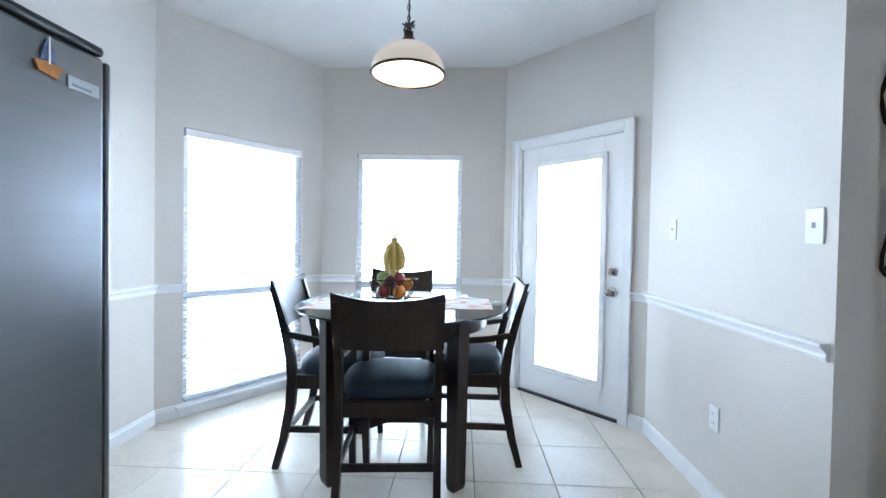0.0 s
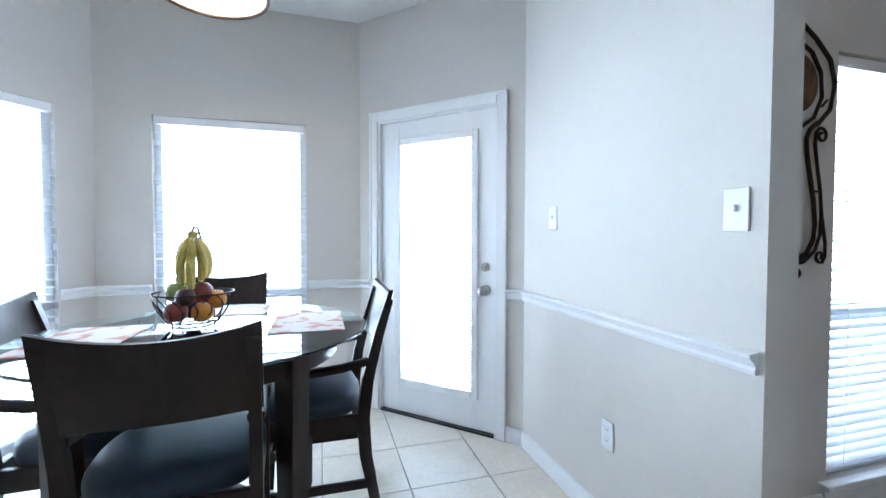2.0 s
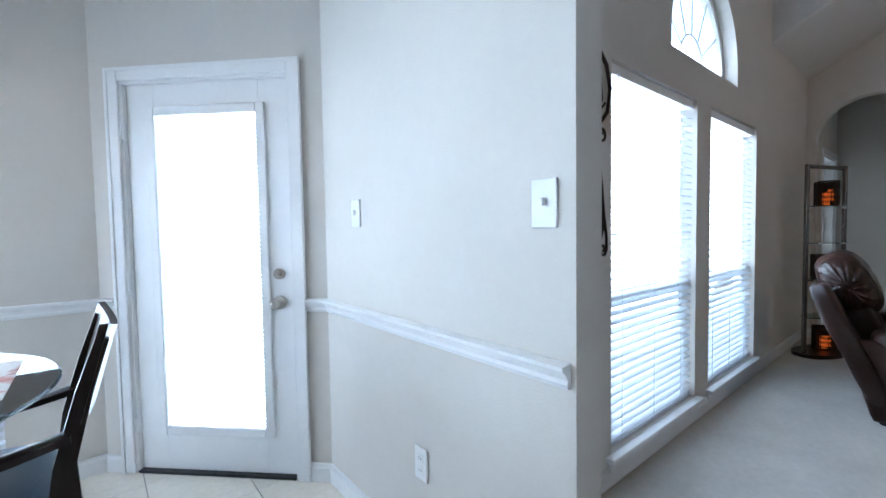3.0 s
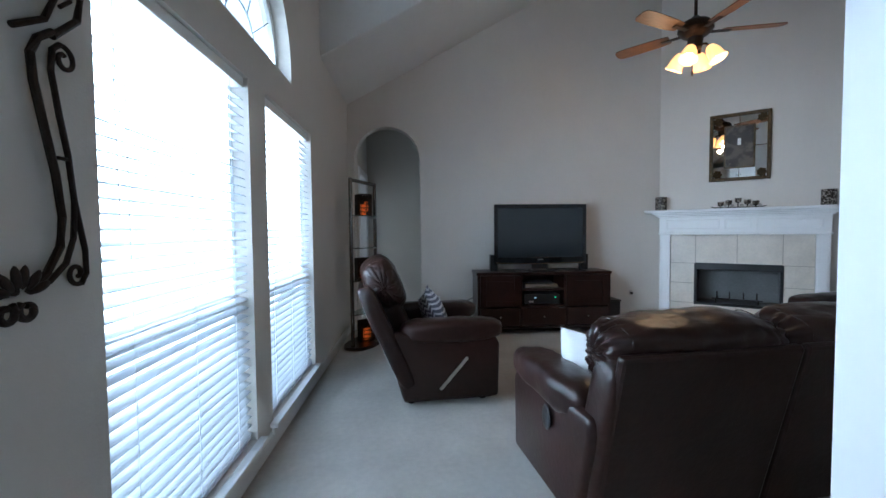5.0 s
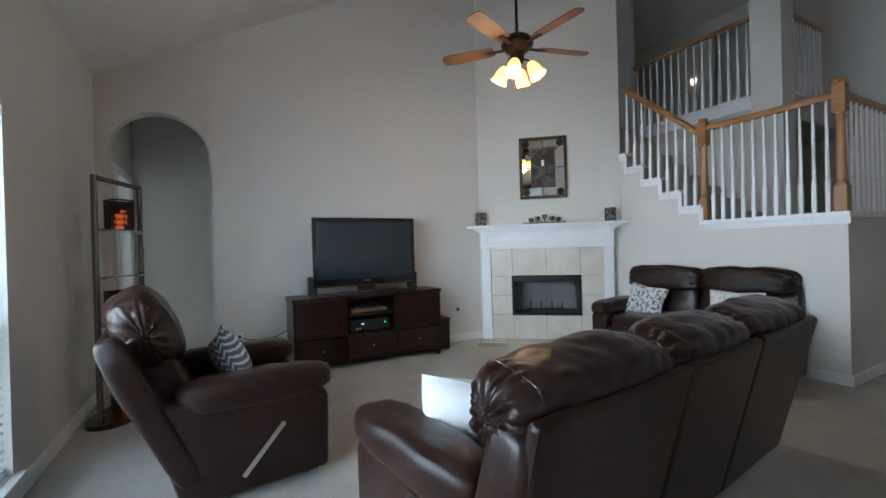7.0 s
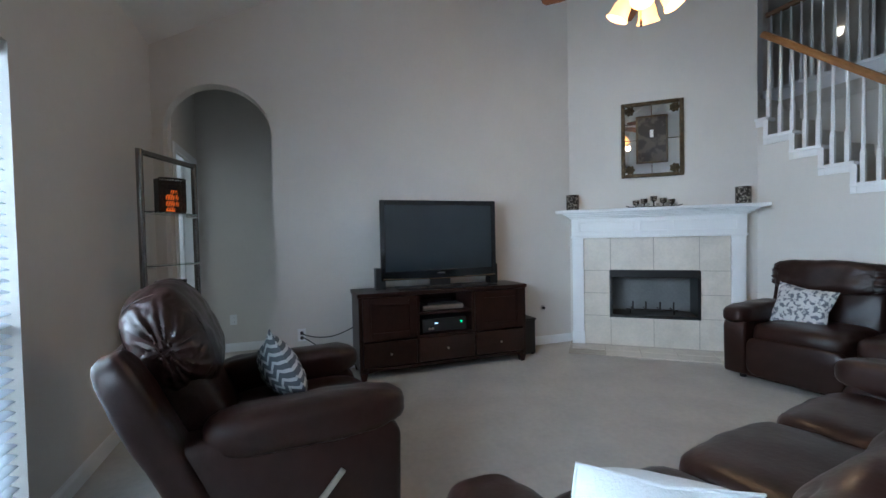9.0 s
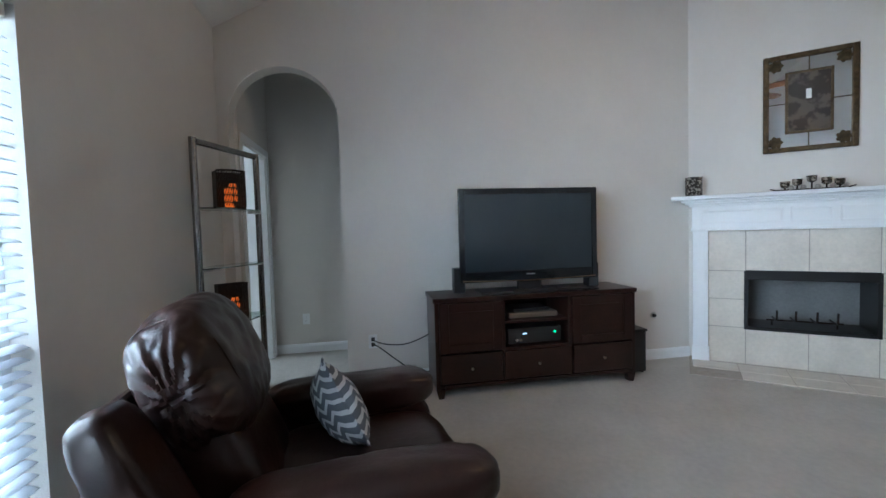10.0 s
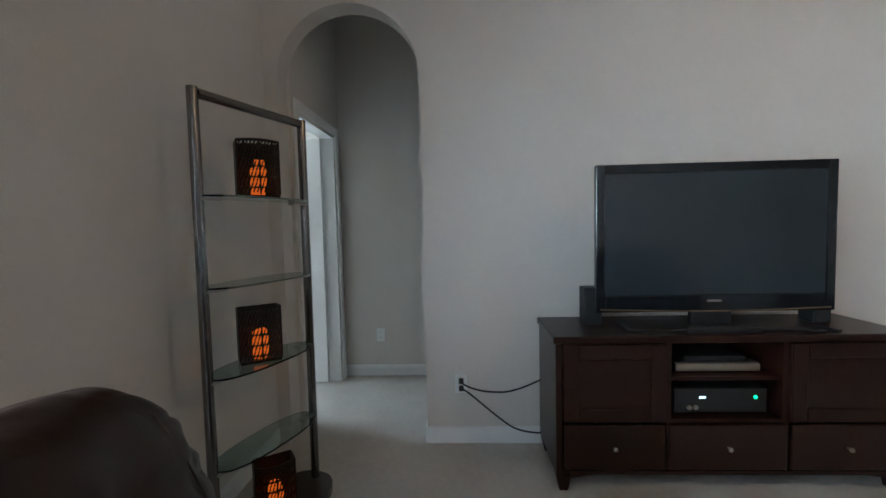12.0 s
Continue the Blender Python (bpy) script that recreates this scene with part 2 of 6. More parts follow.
half_r = [(7.6, 2.2), (7.6, PL + 0.1), (DX[1], PL + 0.1), (DX[1], DT), (FX, DT)] + arc(FX, FZ + 0.10, FR, math.pi / 2, 0, 14) + [(FX + FR, FZ), (FX + FR, 2.2)]
for o in (half_l, half_r):
    prism(bm, o, "y", WY, WY + 0.16)
box(bm, (FX - FR, WY, 2.2), (FX + FR, WY + 0.16, FZ))
setting("wall_window", bm, WALL, "greige painted wall with two windows and an arched one above", "wall")

AY = (1.765, 2.60)
AR = (AY[1] - AY[0]) / 2
AC = (AY[0] + AY[1]) / 2
AZ = 2.59 - AR
bm = bmesh.new()
lft = [(2.9, 0), (2.9, 5.6), (AC, 5.6)] + arc(AC, AZ, AR, math.pi / 2, 0, 14) + [(AY[1], 0)]
rgt = [(P[1] - 0.1, 0), (AY[0], 0)] + arc(AC, AZ, AR, math.pi, math.pi / 2, 14) + [(AC, 5.6), (P[1] - 0.1, 5.6)]
prism(bm, lft, "x", TX, TX + 0.14)
prism(bm, rgt, "x", TX, TX + 0.14)
setting("wall_television", bm, WALL, "greige painted wall with an arched doorway", "wall")
_, MF, NF = wall_between("wall_fireplace", P, Q, 5.6, 0.12, [(0.43, 1.29, 0.325, 0.83)], "diagonal greige painted wall behind the fireplace")
NS, RISE = 5, 0.185
TR = 0.23
SX = 5.19
LZ = 1.40
bm = bmesh.new()
o = [(3.97, 0), (Q[0] + 0.2, 0), (Q[0] + 0.2, LZ + RISE * NS)]
for i in range(NS - 1, -1, -1):
    x = SX - 0.02 + TR * i
    o += [(x, LZ + RISE * (i + 1)), (x, LZ + RISE * i)]
o += [(3.97, LZ)]
prism(bm, o, "y", SY - 0.11, SY)
setting("wall_stair", bm, WALL, "greige painted pony wall stepping up under the stairs", "wall")
bm = bmesh.new()
box(bm, (3.97, -6.6, 0), (4.08, SY - 0.11, LZ))
setting("wall_stair_end", bm, WALL, "greige painted side of the stair landing", "wall")
# landing and upper flight
bm = bmesh.new()
box(bm, (4.08, -4.2, LZ - 0.25), (SX, SY - 0.112, LZ - 0.02))
for i in range(9):
    box(bm, (SX + TR * i, -4.2, LZ - 0.25 + RISE * i), (SX + TR * (i + 1), SY - 0.112, LZ - 0.02 + RISE * (i + 1)))
setting("stairs", bm, CARPET, "carpeted stair landing with the upper flight", "stairs")
# upper gallery, its walls and the hall below
GZ = 3.0
GY = -4.2
bm = bmesh.new()
box(bm, (5.0, -6.6, GZ - 0.3), (9.2, GY, GZ))
setting("floor_gallery", bm, CARPET, "carpeted upper gallery floor", "floor")
bm = bmesh.new()
box(bm, (5.0, GY - 0.1, 0), (9.2, GY - 0.002, GZ - 0.302))
box(bm, (7.0, GY - 0.1, GZ), (9.2, GY - 0.002, 5.6))
setting("wall_gallery", bm, WALL, "greige painted wall under the gallery", "wall")
bm = bmesh.new()
box(bm, (4.96, GY - 0.30, 0), (5.29, GY + 0.02, 5.6))
setting("column_gallery", bm, WALL, "square painted column at the gallery corner", "column")
bm = bmesh.new()
pierced(bm, 7.0, 5.6, 0.1, [(4.0, 4.8, GZ, GZ + 2.05)], Matrix.Translation((2.2, -6.6, 0)) @ pose(0, 0, 0, 0, 0, 0))
setting("wall_back", bm, WALL, "greige painted wall of the upper hall", "wall")
bm = bmesh.new()
box(bm, (2.18, -7.2, 0), (2.29, -3.08, 5.6))
setting("wall_west_hall", bm, WALL, "plain painted wall", "wall")
bm = bmesh.new()
box(bm, (9.1, -7.2, 0), (9.2, 4.0, 5.6))
setting("wall_far_east", bm, WALL, "plain painted wall", "wall")
bm = bmesh.new()
box(bm, (2.2, -7.2, 0), (9.2, -7.1, 5.6))
setting("wall_far_south", bm, WALL, "plain painted wall", "wall")
# roof slope with its dormer
bm = bmesh.new()
def roof_z(y):
    return min(TOP, PL + SL * (WY - y))
yt = WY - (TOP - PL) / SL
yd = WY - (DT - PL) / SL
def slab(x0, x1, y0, y1):
    z0, z1 = roof_z(y0), roof_z(y1)
    prism(bm, [(y0, z0), (y1, z1), (y1, z1 + 0.1), (y0, z0 + 0.1)], "x", x0, x1)
slab(XR, DX[0] - 0.02, WY + 0.002, yt)
slab(DX[1] + 0.02, TX + 0.14, WY + 0.002, yt)
slab(DX[0], DX[1], yd, yt)
prism(bm, [(yd, DT), (WY + 0.002, DT), (WY + 0.002, DT + 0.1), (yd, DT + 0.1)], "x", DX[0] - 0.1, DX[1] + 0.1)
for x0, x1 in ((DX[0] - 0.1, DX[0]), (DX[1], DX[1] + 0.1)):
    prism(bm, [(WY + 0.002, PL + 0.006), (WY + 0.002, DT - 0.003), (yd + 0.004, DT - 0.003)], "x", x0, x1)
box(bm, (XR, -7.2, TOP), (9.2, yt, TOP + 0.1))
setting("ceiling_living", bm, CEIL, "white vaulted ceiling sloping up from the window wall", "ceiling")
# hall behind the arch
bm = bmesh.new()
pierced(bm, 9.1, 3.15, 0.11, [(7.53, 8.32, 0, 2.05)], Matrix.Translation((0, 2.575, 0)), TX + 0.14)
setting("wall_hall_north", bm, WALL, "greige painted hall wall with a doorway", "wall")
bm = bmesh.new()
box(bm, (8.45, -1.2, 0), (8.56, 2.573, 3.15))
setting("wall_hall_end", bm, WALL, "greige painted hall wall", "wall")
bm = bmesh.new()
box(bm, (TX + 0.14, -1.2, 0), (8.45, -1.1, 3.15))
setting("wall_hall_south", bm, WALL, "greige painted hall wall", "wall")
bm = bmesh.new()
box(bm, (TX + 0.14, -1.2, 3.15), (9.1, 5.2, 3.25))
setting("ceiling_hall", bm, CEIL, "flat white hall ceiling", "ceiling")
bm = bmesh.new()
box(bm, (TX + 0.14, 2.882, -0.1), (9.1, 5.2, 0.0))
setting("floor_bedroom", bm, CARPET, "beige carpet in the room past the hall", "floor")
bm = bmesh.new()
pierced(bm, 9.1, 3.15, 0.11, [(7.7, 8.8, 0.7, 2.0)], Matrix.Translation((0, 5.2, 0)), TX)
box(bm, (TX, 2.84, 0), (TX + 0.14, 5.2, 3.15))
setting("wall_bedroom", bm, WALL, "painted wall of the room past the hall", "wall")

# daylight standing in the window openings
# the last lamp, at an unseen window past the hall, is added to brighten it
for m_, (x0, x1, z0, z1), dy, pw in ((MA, (-0.05, 1.33, 0.0, 2.0), 0.50, 215), (MB, (-0.125 - AB[0], 0.815 - AB[0], 0.06, 2.02), 0.50, 172), (MD, (-0.1, 1.4, 0.0, 2.05), 0.52, 240), (Matrix.Translation((0, WY, 0)), (2.85, 6.25, 0.05, 2.15), 0.56, 560), (Matrix.Translation((0, WY, 0)), (FX - FR, FX + FR, FZ, FZ + 0.72), 0.34, 34), (Matrix.Translation((0, 5.2, 0)), (7.7, 8.8, 0.7, 2.0), 0.3, 85)):
    c_ = Vector(((x0 + x1) / 2, dy, (z0 + z1) / 2 + 0.06))
    window_light("daylight", m_ @ c_, m_ @ (c_ - Vector((0, 1, 0.32))), (x1 - x0) * 1.4 + (1.0 if z0 > 2.2 else 0.0), (z1 - z0) * 1.3 + (1.1 if z0 > 2.2 else 0.0), pw * DAY)

# ---- doors, windows, trim ----
def unit(m, name, label, category, kind="structure"):
    ob = new(name)
    ob.empty_display_size = 0.1
    ob.matrix_world = m
    return tagged(ob, label, category, kind=kind)


def window_unit(name, m, x0, x1, z0, z1, depth, mid, label):
    """A white sash window set back in its opening, x along the wall and y outward."""
    w = unit(m, name, label, "window")
    ya, yb = depth - 0.075, depth - 0.02
    f = 0.045
    for lo, hi in (((x0, ya, z0), (x0 + f, yb, z1)), ((x1 - f, ya, z0), (x1, yb, z1)), ((x0 + f, ya, z0), (x1 - f, yb, z0 + f)), ((x0 + f, ya, z1 - f), (x1 - f, yb, z1))):
        part("window_frame", box(bmesh.new(), lo, hi, 0.004), TRIM, w)
    part("meeting_rail", box(bmesh.new(), (x0 + f, ya + 0.005, mid - 0.03), (x1 - f, yb, mid + 0.03), 0.004), TRIM, w)
    for a, b in ((z0 + f, mid - 0.03), (mid + 0.03, z1 - f)):
        p = part("pane", box(bmesh.new(), (x0 + f, yb - 0.03, a), (x1 - f, yb - 0.025, b)), GLASS, w)
        p.visible_shadow = False
    part("window_sill", box(bmesh.new(), (x0 - 0.05, -0.045, z0 - 0.028), (x1 + 0.05, ya, z0 - 0.001), 0.006), TRIM, w)
    part("apron", box(bmesh.new(), (x0 - 0.03, -0.016, z0 - 0.085), (x1 + 0.03, -0.001, z0 - 0.029), 0.004), TRIM, w)
    return w


def blind(m, x0, x1, z0, z1, y, pitch, tilt, label, wide=0.048, group="white window blinds"):
    """A horizontal blind: headrail, slats one by one, cords, bottom rail and wand."""
    b = unit(m, "window_blind", label, "blind", "")
    tagged(b, group=group)
    part("headrail", box(bmesh.new(), (x0 + 0.012, y - 0.032, z1 - 0.055), (x1 - 0.012, y + 0.028, z1 - 0.004), 0.004), TRIM, b)
    bm = bmesh.new()
    k = 5
    top, bot = [], []
    for i in range(k):
        u = (i / (k - 1) - 0.5) * wide
        c = 0.004 * (1 - (2 * u / wide) ** 2)
        top.append((u, c + 0.0013))
        bot.append((u, c - 0.0013))
    prism(bm, top + bot[::-1], "x", x0 + 0.002, x1 - 0.002)
    me = mesh_from("slat", bm, BLIND)
    z = z0 + 0.045
    i = 0
    while z < z1 - 0.075:
        s = new("slat", me)
        s.parent = b
        s.matrix_local = pose(0, y, z, tilt + 3 * math.sin(i * 1.7), 0, 0)
        z += pitch
        i += 1
    part("bottom_rail", box(bmesh.new(), (x0 + 0.014, y - 0.025, z0 + 0.008), (x1 - 0.014, y + 0.025, z0 + 0.026), 0.005), BLIND, b)
    for x in (x0 + 0.16, (x0 + x1) / 2, x1 - 0.16):
        part("cord", rod(bmesh.new(), (x, y - wide * 0.5, z0 + 0.02), (x, y - wide * 0.5, z1 - 0.05), 0.0016, n=5), BLIND, b)
    part("wand", rod(bmesh.new(), (x0 + 0.09, y - 0.045, z1 - 0.75), (x0 + 0.09, y - 0.04, z1 - 0.05), 0.004, n=6), GLASS, b)
    return b


SCREEN_MESH = bpy.data.materials.new("insect_screen")
SCREEN_MESH.use_nodes = True
sn, sl = SCREEN_MESH.node_tree.nodes, SCREEN_MESH.node_tree.links
s_mix, s_clear = sn.new("ShaderNodeMixShader"), sn.new("ShaderNodeBsdfTransparent")
s_mix.inputs[0].default_value = 0.32
sn["Principled BSDF"].inputs["Base Color"].default_value = (0.05, 0.055, 0.06, 1)
sl.new(s_clear.outputs[0], s_mix.inputs[1])
sl.new(sn["Principled BSDF"].outputs[0], s_mix.inputs[2])
sl.new(s_mix.outputs[0], sn["Material Output"].inputs[0])


def insect_screen(w, x0, x1, z0, z1, y):
    """A grey mesh screen in a thin frame outside the lower sash."""
    part("insect_screen", box(bmesh.new(), (x0, y, z0), (x1, y + 0.001, z1)), SCREEN_MESH, w, "fine grey insect screen")


bx = AB[0]
window_unit("window_1", MA, *WIN_A, T, 0.84, "tall white sash window in the bay, bright daylight behind")
blind(MA, *WIN_A, 0.026, 0.043, 6, "white horizontal blind lowered in the bay window")
WIN_B = (-0.125 - bx, 0.815 - bx, 0.06, 2.02)
window_unit("window_2", MB, *WIN_B, T, 0.84, "white sash window behind the dining table")
blind(MB, *WIN_B, 0.026, 0.043, 6, "white horizontal blind lowered in the middle bay window")
MW = Matrix.Translation((0, WY, 0))
w3 = window_unit("window_3", MW, *W1, *WZ, 0.16, 0.90, "white sash window low in the living room wall")
blind(MW, *W1, *WZ, 0.05, 0.045, 14, "white horizontal blind lowered over the living room window")
w4 = window_unit("window_4", MW, *W2, *WZ, 0.16, 0.90, "white sash window beside its twin in the living room")
blind(MW, *W2, *WZ, 0.05, 0.045, 14, "white horizontal blind lowered over the living room window")

insect_screen(w3, W1[0] + 0.02, W1[1] - 0.02, WZ[0] + 0.02, 0.90, 0.15)
insect_screen(w4, W2[0] + 0.02, W2[1] - 0.02, WZ[0] + 0.02, 0.90, 0.15)

# arched window above
LEAD = material("lead_came", (0.42, 0.45, 0.48), 0.5, metal=0.2, vary=0.1)
w = unit(MW, "window_5", "half-round window with leaded fan pattern above the pair", "window")
o = arc(FX, FZ + 0.10, FR, 0, math.pi, 28) + [(FX - FR, FZ), (FX + FR, FZ)]
i_ = arc(FX, FZ + 0.10, FR - 0.05, 0, math.pi, 28) + [(FX - FR + 0.05, FZ + 0.05), (FX + FR - 0.05, FZ + 0.05)]
bm = bmesh.new()
rings = [[bm.verts.new((x, y, z)) for x, z in ring] for y in (0.09, 0.14) for ring in (o, i_)]
for k in range(len(o)):
    j = (k + 1) % len(o)
    for a, b in ((0, 1), (1, 3), (3, 2), (2, 0)):
        bm.faces.new((rings[a][k], rings[a][j], rings[b][j], rings[b][k]))
part("window_frame", bm, TRIM, w)
p = part("pane", prism(bmesh.new(), i_, "y", 0.11, 0.114), GLASS, w)
p.visible_shadow = False
part("lead_ring", tube(bmesh.new(), [(x, 0.106, z) for x, z in arc(FX, FZ + 0.06, 0.2, 0, math.pi, 20)], 0.005, 6), LEAD, w)
for a in (30, 60, 90, 120, 150):
    c, s = math.cos(radians(a)), math.sin(radians(a))
    part("lead_bar", rod(bmesh.new(), (FX + 0.2 * c, 0.106, FZ + 0.06 + 0.2 * s), (FX + 0.53 * c, 0.106, FZ + 0.10 + 0.52 * s), 0.004, n=6), LEAD, w)
part("window_sill", box(bmesh.new(), (FX - FR, 0.0, FZ - 0.002), (FX + FR, 0.09, FZ + 0.008)), TRIM, w)

# glazed door in the bay
D0, D1, DH = 0.165, 1.075, 2.05
d = unit(MD, "door_1", "white door with a full-length glass pane and inner blind", "door")
g0, g1, gz0, gz1 = D0 + 0.17, D1 - 0.17, 0.24, 1.88
s0, s1 = D0 + 0.022, D1 - 0.022
for lo, hi in (((s0, 0.02, 0.015), (g0, 0.065, DH - 0.02)), ((g1, 0.02, 0.015), (s1, 0.065, DH - 0.02)), ((g0, 0.02, 0.015), (g1, 0.065, gz0)), ((g0, 0.02, gz1), (g1, 0.065, DH - 0.02))):
    part("door_rail", box(bmesh.new(), lo, hi, 0.002), TRIM, d)
for lo, hi in (((g0 - 0.035, 0.004, gz0 - 0.035), (g0 + 0.012, 0.022, gz1 + 0.035)), ((g1 - 0.012, 0.004, gz0 - 0.035), (g1 + 0.035, 0.022, gz1 + 0.035)), ((g0 + 0.012, 0.004, gz0 - 0.035), (g1 - 0.012, 0.022, gz0 + 0.012)), ((g0 + 0.012, 0.004, gz1 - 0.012), (g1 - 0.012, 0.022, gz1 + 0.035))):
    part("glazing_bead", box(bmesh.new(), lo, hi, 0.006), TRIM, d)
for y in (0.03, 0.055):
    p = part("pane", box(bmesh.new(), (g0, y, gz0), (g1, y + 0.003, gz1)), GLASS, d)
    p.visible_shadow = False
for lo, hi in (((D0, 0.0, 0), (D0 + 0.018, T, DH)), ((D1 - 0.018, 0.0, 0), (D1, T, DH)), ((D0 + 0.018, 0.0, DH - 0.016), (D1 - 0.018, T, DH))):
    part("jamb", box(bmesh.new(), lo, hi), TRIM, d)
part("threshold", box(bmesh.new(), (D0 + 0.018, -0.01, -0.002), (D1 - 0.018, T, 0.013), 0.003), BLACK, d, "dark metal threshold")
cw = 0.062
for lo, hi in (((D0 - cw, -0.018, 0), (D0 + 0.004, -0.001, DH + cw)), ((D1 - 0.004, -0.018, 0), (D1 + cw, -0.001, DH + cw)), ((D0 + 0.004, -0.018, DH - 0.004), (D1 - 0.004, -0.001, DH + cw))):
    part("casing", box(bmesh.new(), lo, hi, 0.006), TRIM, d)
for lo, hi in (((D0 - cw, -0.026, 0), (D0 - cw + 0.018, -0.018, DH + cw)), ((D1 + cw - 0.018, -0.026, 0), (D1 + cw, -0.018, DH + cw)), ((D0 - cw + 0.018, -0.026, DH + cw - 0.018), (D1 + cw - 0.018, -0.018, DH + cw))):
    part("casing_bead", box(bmesh.new(), lo, hi, 0.003), TRIM, d)
for z in (0.25, 1.02, 1.8):
    part("hinge", rod(bmesh.new(), (D0 + 0.014, -0.006, z - 0.045), (D0 + 0.014, -0.006, z + 0.045), 0.008, n=8), TRIM, d)
for z, r in ((1.055, 0.028), (0.91, 0.034)):
    bm = bmesh.new()
    rod(bm, (D1 - 0.085, 0.02, z), (D1 - 0.085, 0.006, z), r, n=20)
    if z < 1:
        rod(bm, (D1 - 0.085, 0.008, z), (D1 - 0.085, -0.03, z), 0.011)
        ball(bm, (D1 - 0.085, -0.045, z), 0.027, (1, 0.8, 1), 16)
    else:
        rod(bm, (D1 - 0.085, 0.008, z), (D1 - 0.085, -0.008, z), 0.016, n=16)
        box(bm, (D1 - 0.1, -0.022, z - 0.005), (D1 - 0.07, -0.008, z + 0.005), 0.002)
    part("deadbolt" if z > 1 else "door_knob", bm, NICKEL, d, "", True)
bm = bmesh.new()
prism(bm, [(-0.0115, 0.0), (0.0, 0.0016), (0.0115, 0.0), (0.0115, 0.0008), (0.0, 0.0024), (-0.0115, 0.0008)], "x", g0 + 0.004, g1 - 0.004)
me = mesh_from("slat", bm, BLIND)
for i in range(72):
    s = new("slat", me)
    s.parent = d
    s.matrix_local = pose(0, 0.0445, gz0 + 0.02 + i * 0.0222, -38, 0, 0)


def strip(name, m, x0, x1, profile, label, mat=None):
    """A moulding along x with an outline of (y, z) pairs, y negative into the room."""
    bm = prism(bmesh.new(), profile, "x", x0, x1)
    ob = setting(name, bm, mat or TRIM, label, name.split("_")[0])
    ob.matrix_world = m
    return ob


BASE = [(0.0, 0.0), (-0.014, 0.0), (-0.014, 0.07), (-0.009, 0.082), (-0.009, 0.088), (0.0, 0.095)]
RAIL = [(y, z + 0.018) for y, z in [(0.0, 0.85), (-0.012, 0.85), (-0.016, 0.862), (-0.012, 0.872), (-0.02, 0.885), (-0.036, 0.9), (-0.036, 0.91), (0.0, 0.914)]]
BL, RL = "white painted baseboard moulding", "white painted chair rail moulding"
MS = pose(XR, RC[1], 0, 0, 0, -90)
MK = pose(LC[0], -3.0, 0, 0, 0, 90)
strip("baseboard_nook_1", MA, 0, NA, BASE, BL)
strip("baseboard_nook_2", MB, 0, NB, BASE, BL)
strip("baseboard_nook_3", MD, 0, D0 - cw, BASE, BL)
strip("baseboard_nook_4", MD, D1 + cw, ND, BASE, BL)
strip("baseboard_nook_5", MS, 0, RC[1] - KY + 0.012, BASE, BL)
strip("baseboard_kitchen", MK, 0, LC[1] + 3.0, BASE, BL)
strip("chair_rail_1", MA, 0, WIN_A[0] - 0.01, RAIL, RL)
strip("chair_rail_2", MA, WIN_A[1] + 0.01, NA, RAIL, RL)
strip("chair_rail_3", MB, 0, WIN_B[0] - 0.01, RAIL, RL)
strip("chair_rail_4", MB, WIN_B[1] + 0.01, NB, RAIL, RL)
strip("chair_rail_5", MD, 0, D0 - cw, RAIL, RL)
strip("chair_rail_6", MD, D1 + cw, ND, RAIL, RL)
strip("chair_rail_7", MS, 0, RC[1] - KY - 0.015, RAIL, RL)
strip("chair_rail_8", MK, 0, LC[1] + 3.0, RAIL, RL)
strip("baseboard_living_1", MW, XR + T, TX, BASE, BL)
MT = pose(TX, WY, 0, 0, 0, -90)
strip("baseboard_living_2", MT, 0, WY - AY[1], BASE, BL)
strip("baseboard_living_3", MT, WY - AY[0], WY - P[1], BASE, BL)
strip("baseboard_living_4", pose(6.15, SY, 0, 0, 0, 180), 0, 6.15 - 3.955, BASE, BL)
strip("baseboard_living_5", pose(3.97, SY, 0, 0, 0, -90), 0, 3.6, BASE, BL)
strip("baseboard_hall_1", pose(8.45, 2.572, 0, 0, 0, -90), 0, 3.6, BASE, BL)
strip("baseboard_jamb", pose(TX, AY[0], 0, 0, 0, 0), 0.0, 0.14, [(-y, z) for y, z in BASE][::-1], BL)

# hall door standing open
hd = unit(Matrix.Translation((0, 2.575, 0)), "door_2", "white hall door standing open into a room", "door")
for lo, hi in (((8.32, -0.018, 0), (8.39, -0.001, 2.12)), ((7.47, -0.018, 0), (7.53, -0.001, 2.12)), ((7.53, -0.018, 2.05), (8.32, -0.001, 2.12))):
    part("casing", box(bmesh.new(), lo, hi, 0.005), TRIM, hd)
for lo, hi in (((8.302, 0.0, 0), (8.32, 0.11, 2.05)), ((7.53, 0.0, 0), (7.548, 0.11, 2.05)), ((7.548, 0.0, 2.034), (8.302, 0.11, 2.05))):
    part("jamb", box(bmesh.new(), lo, hi), TRIM, hd)
leaf = part("leaf", box(bmesh.new(), (8.255, 0.10, 0.012), (8.295, 0.86, 2.03), 0.003), TRIM, hd)
for z0, z1 in ((0.25, 0.95), (1.1, 1.85)):
    part("panel", box(bmesh.new(), (8.25, 0.22, z0), (8.254, 0.74, z1), 0.003), TRIM, leaf)
bm = rod(bmesh.new(), (8.255, 0.79, 0.96), (8.21, 0.79, 0.96), 0.01)
ball(bm, (8.2, 0.79, 0.96), 0.026, n=12)
part("door_knob", bm, NICKEL, hd, "", True)
# unseen window, added where the hall's extra light comes in
window_unit("window_unseen", Matrix.Translation((0, 5.2, 0)), 7.7, 8.8, 0.7, 2.0, 0.11, 1.35, "unseen window added to let light into the room past the hall")


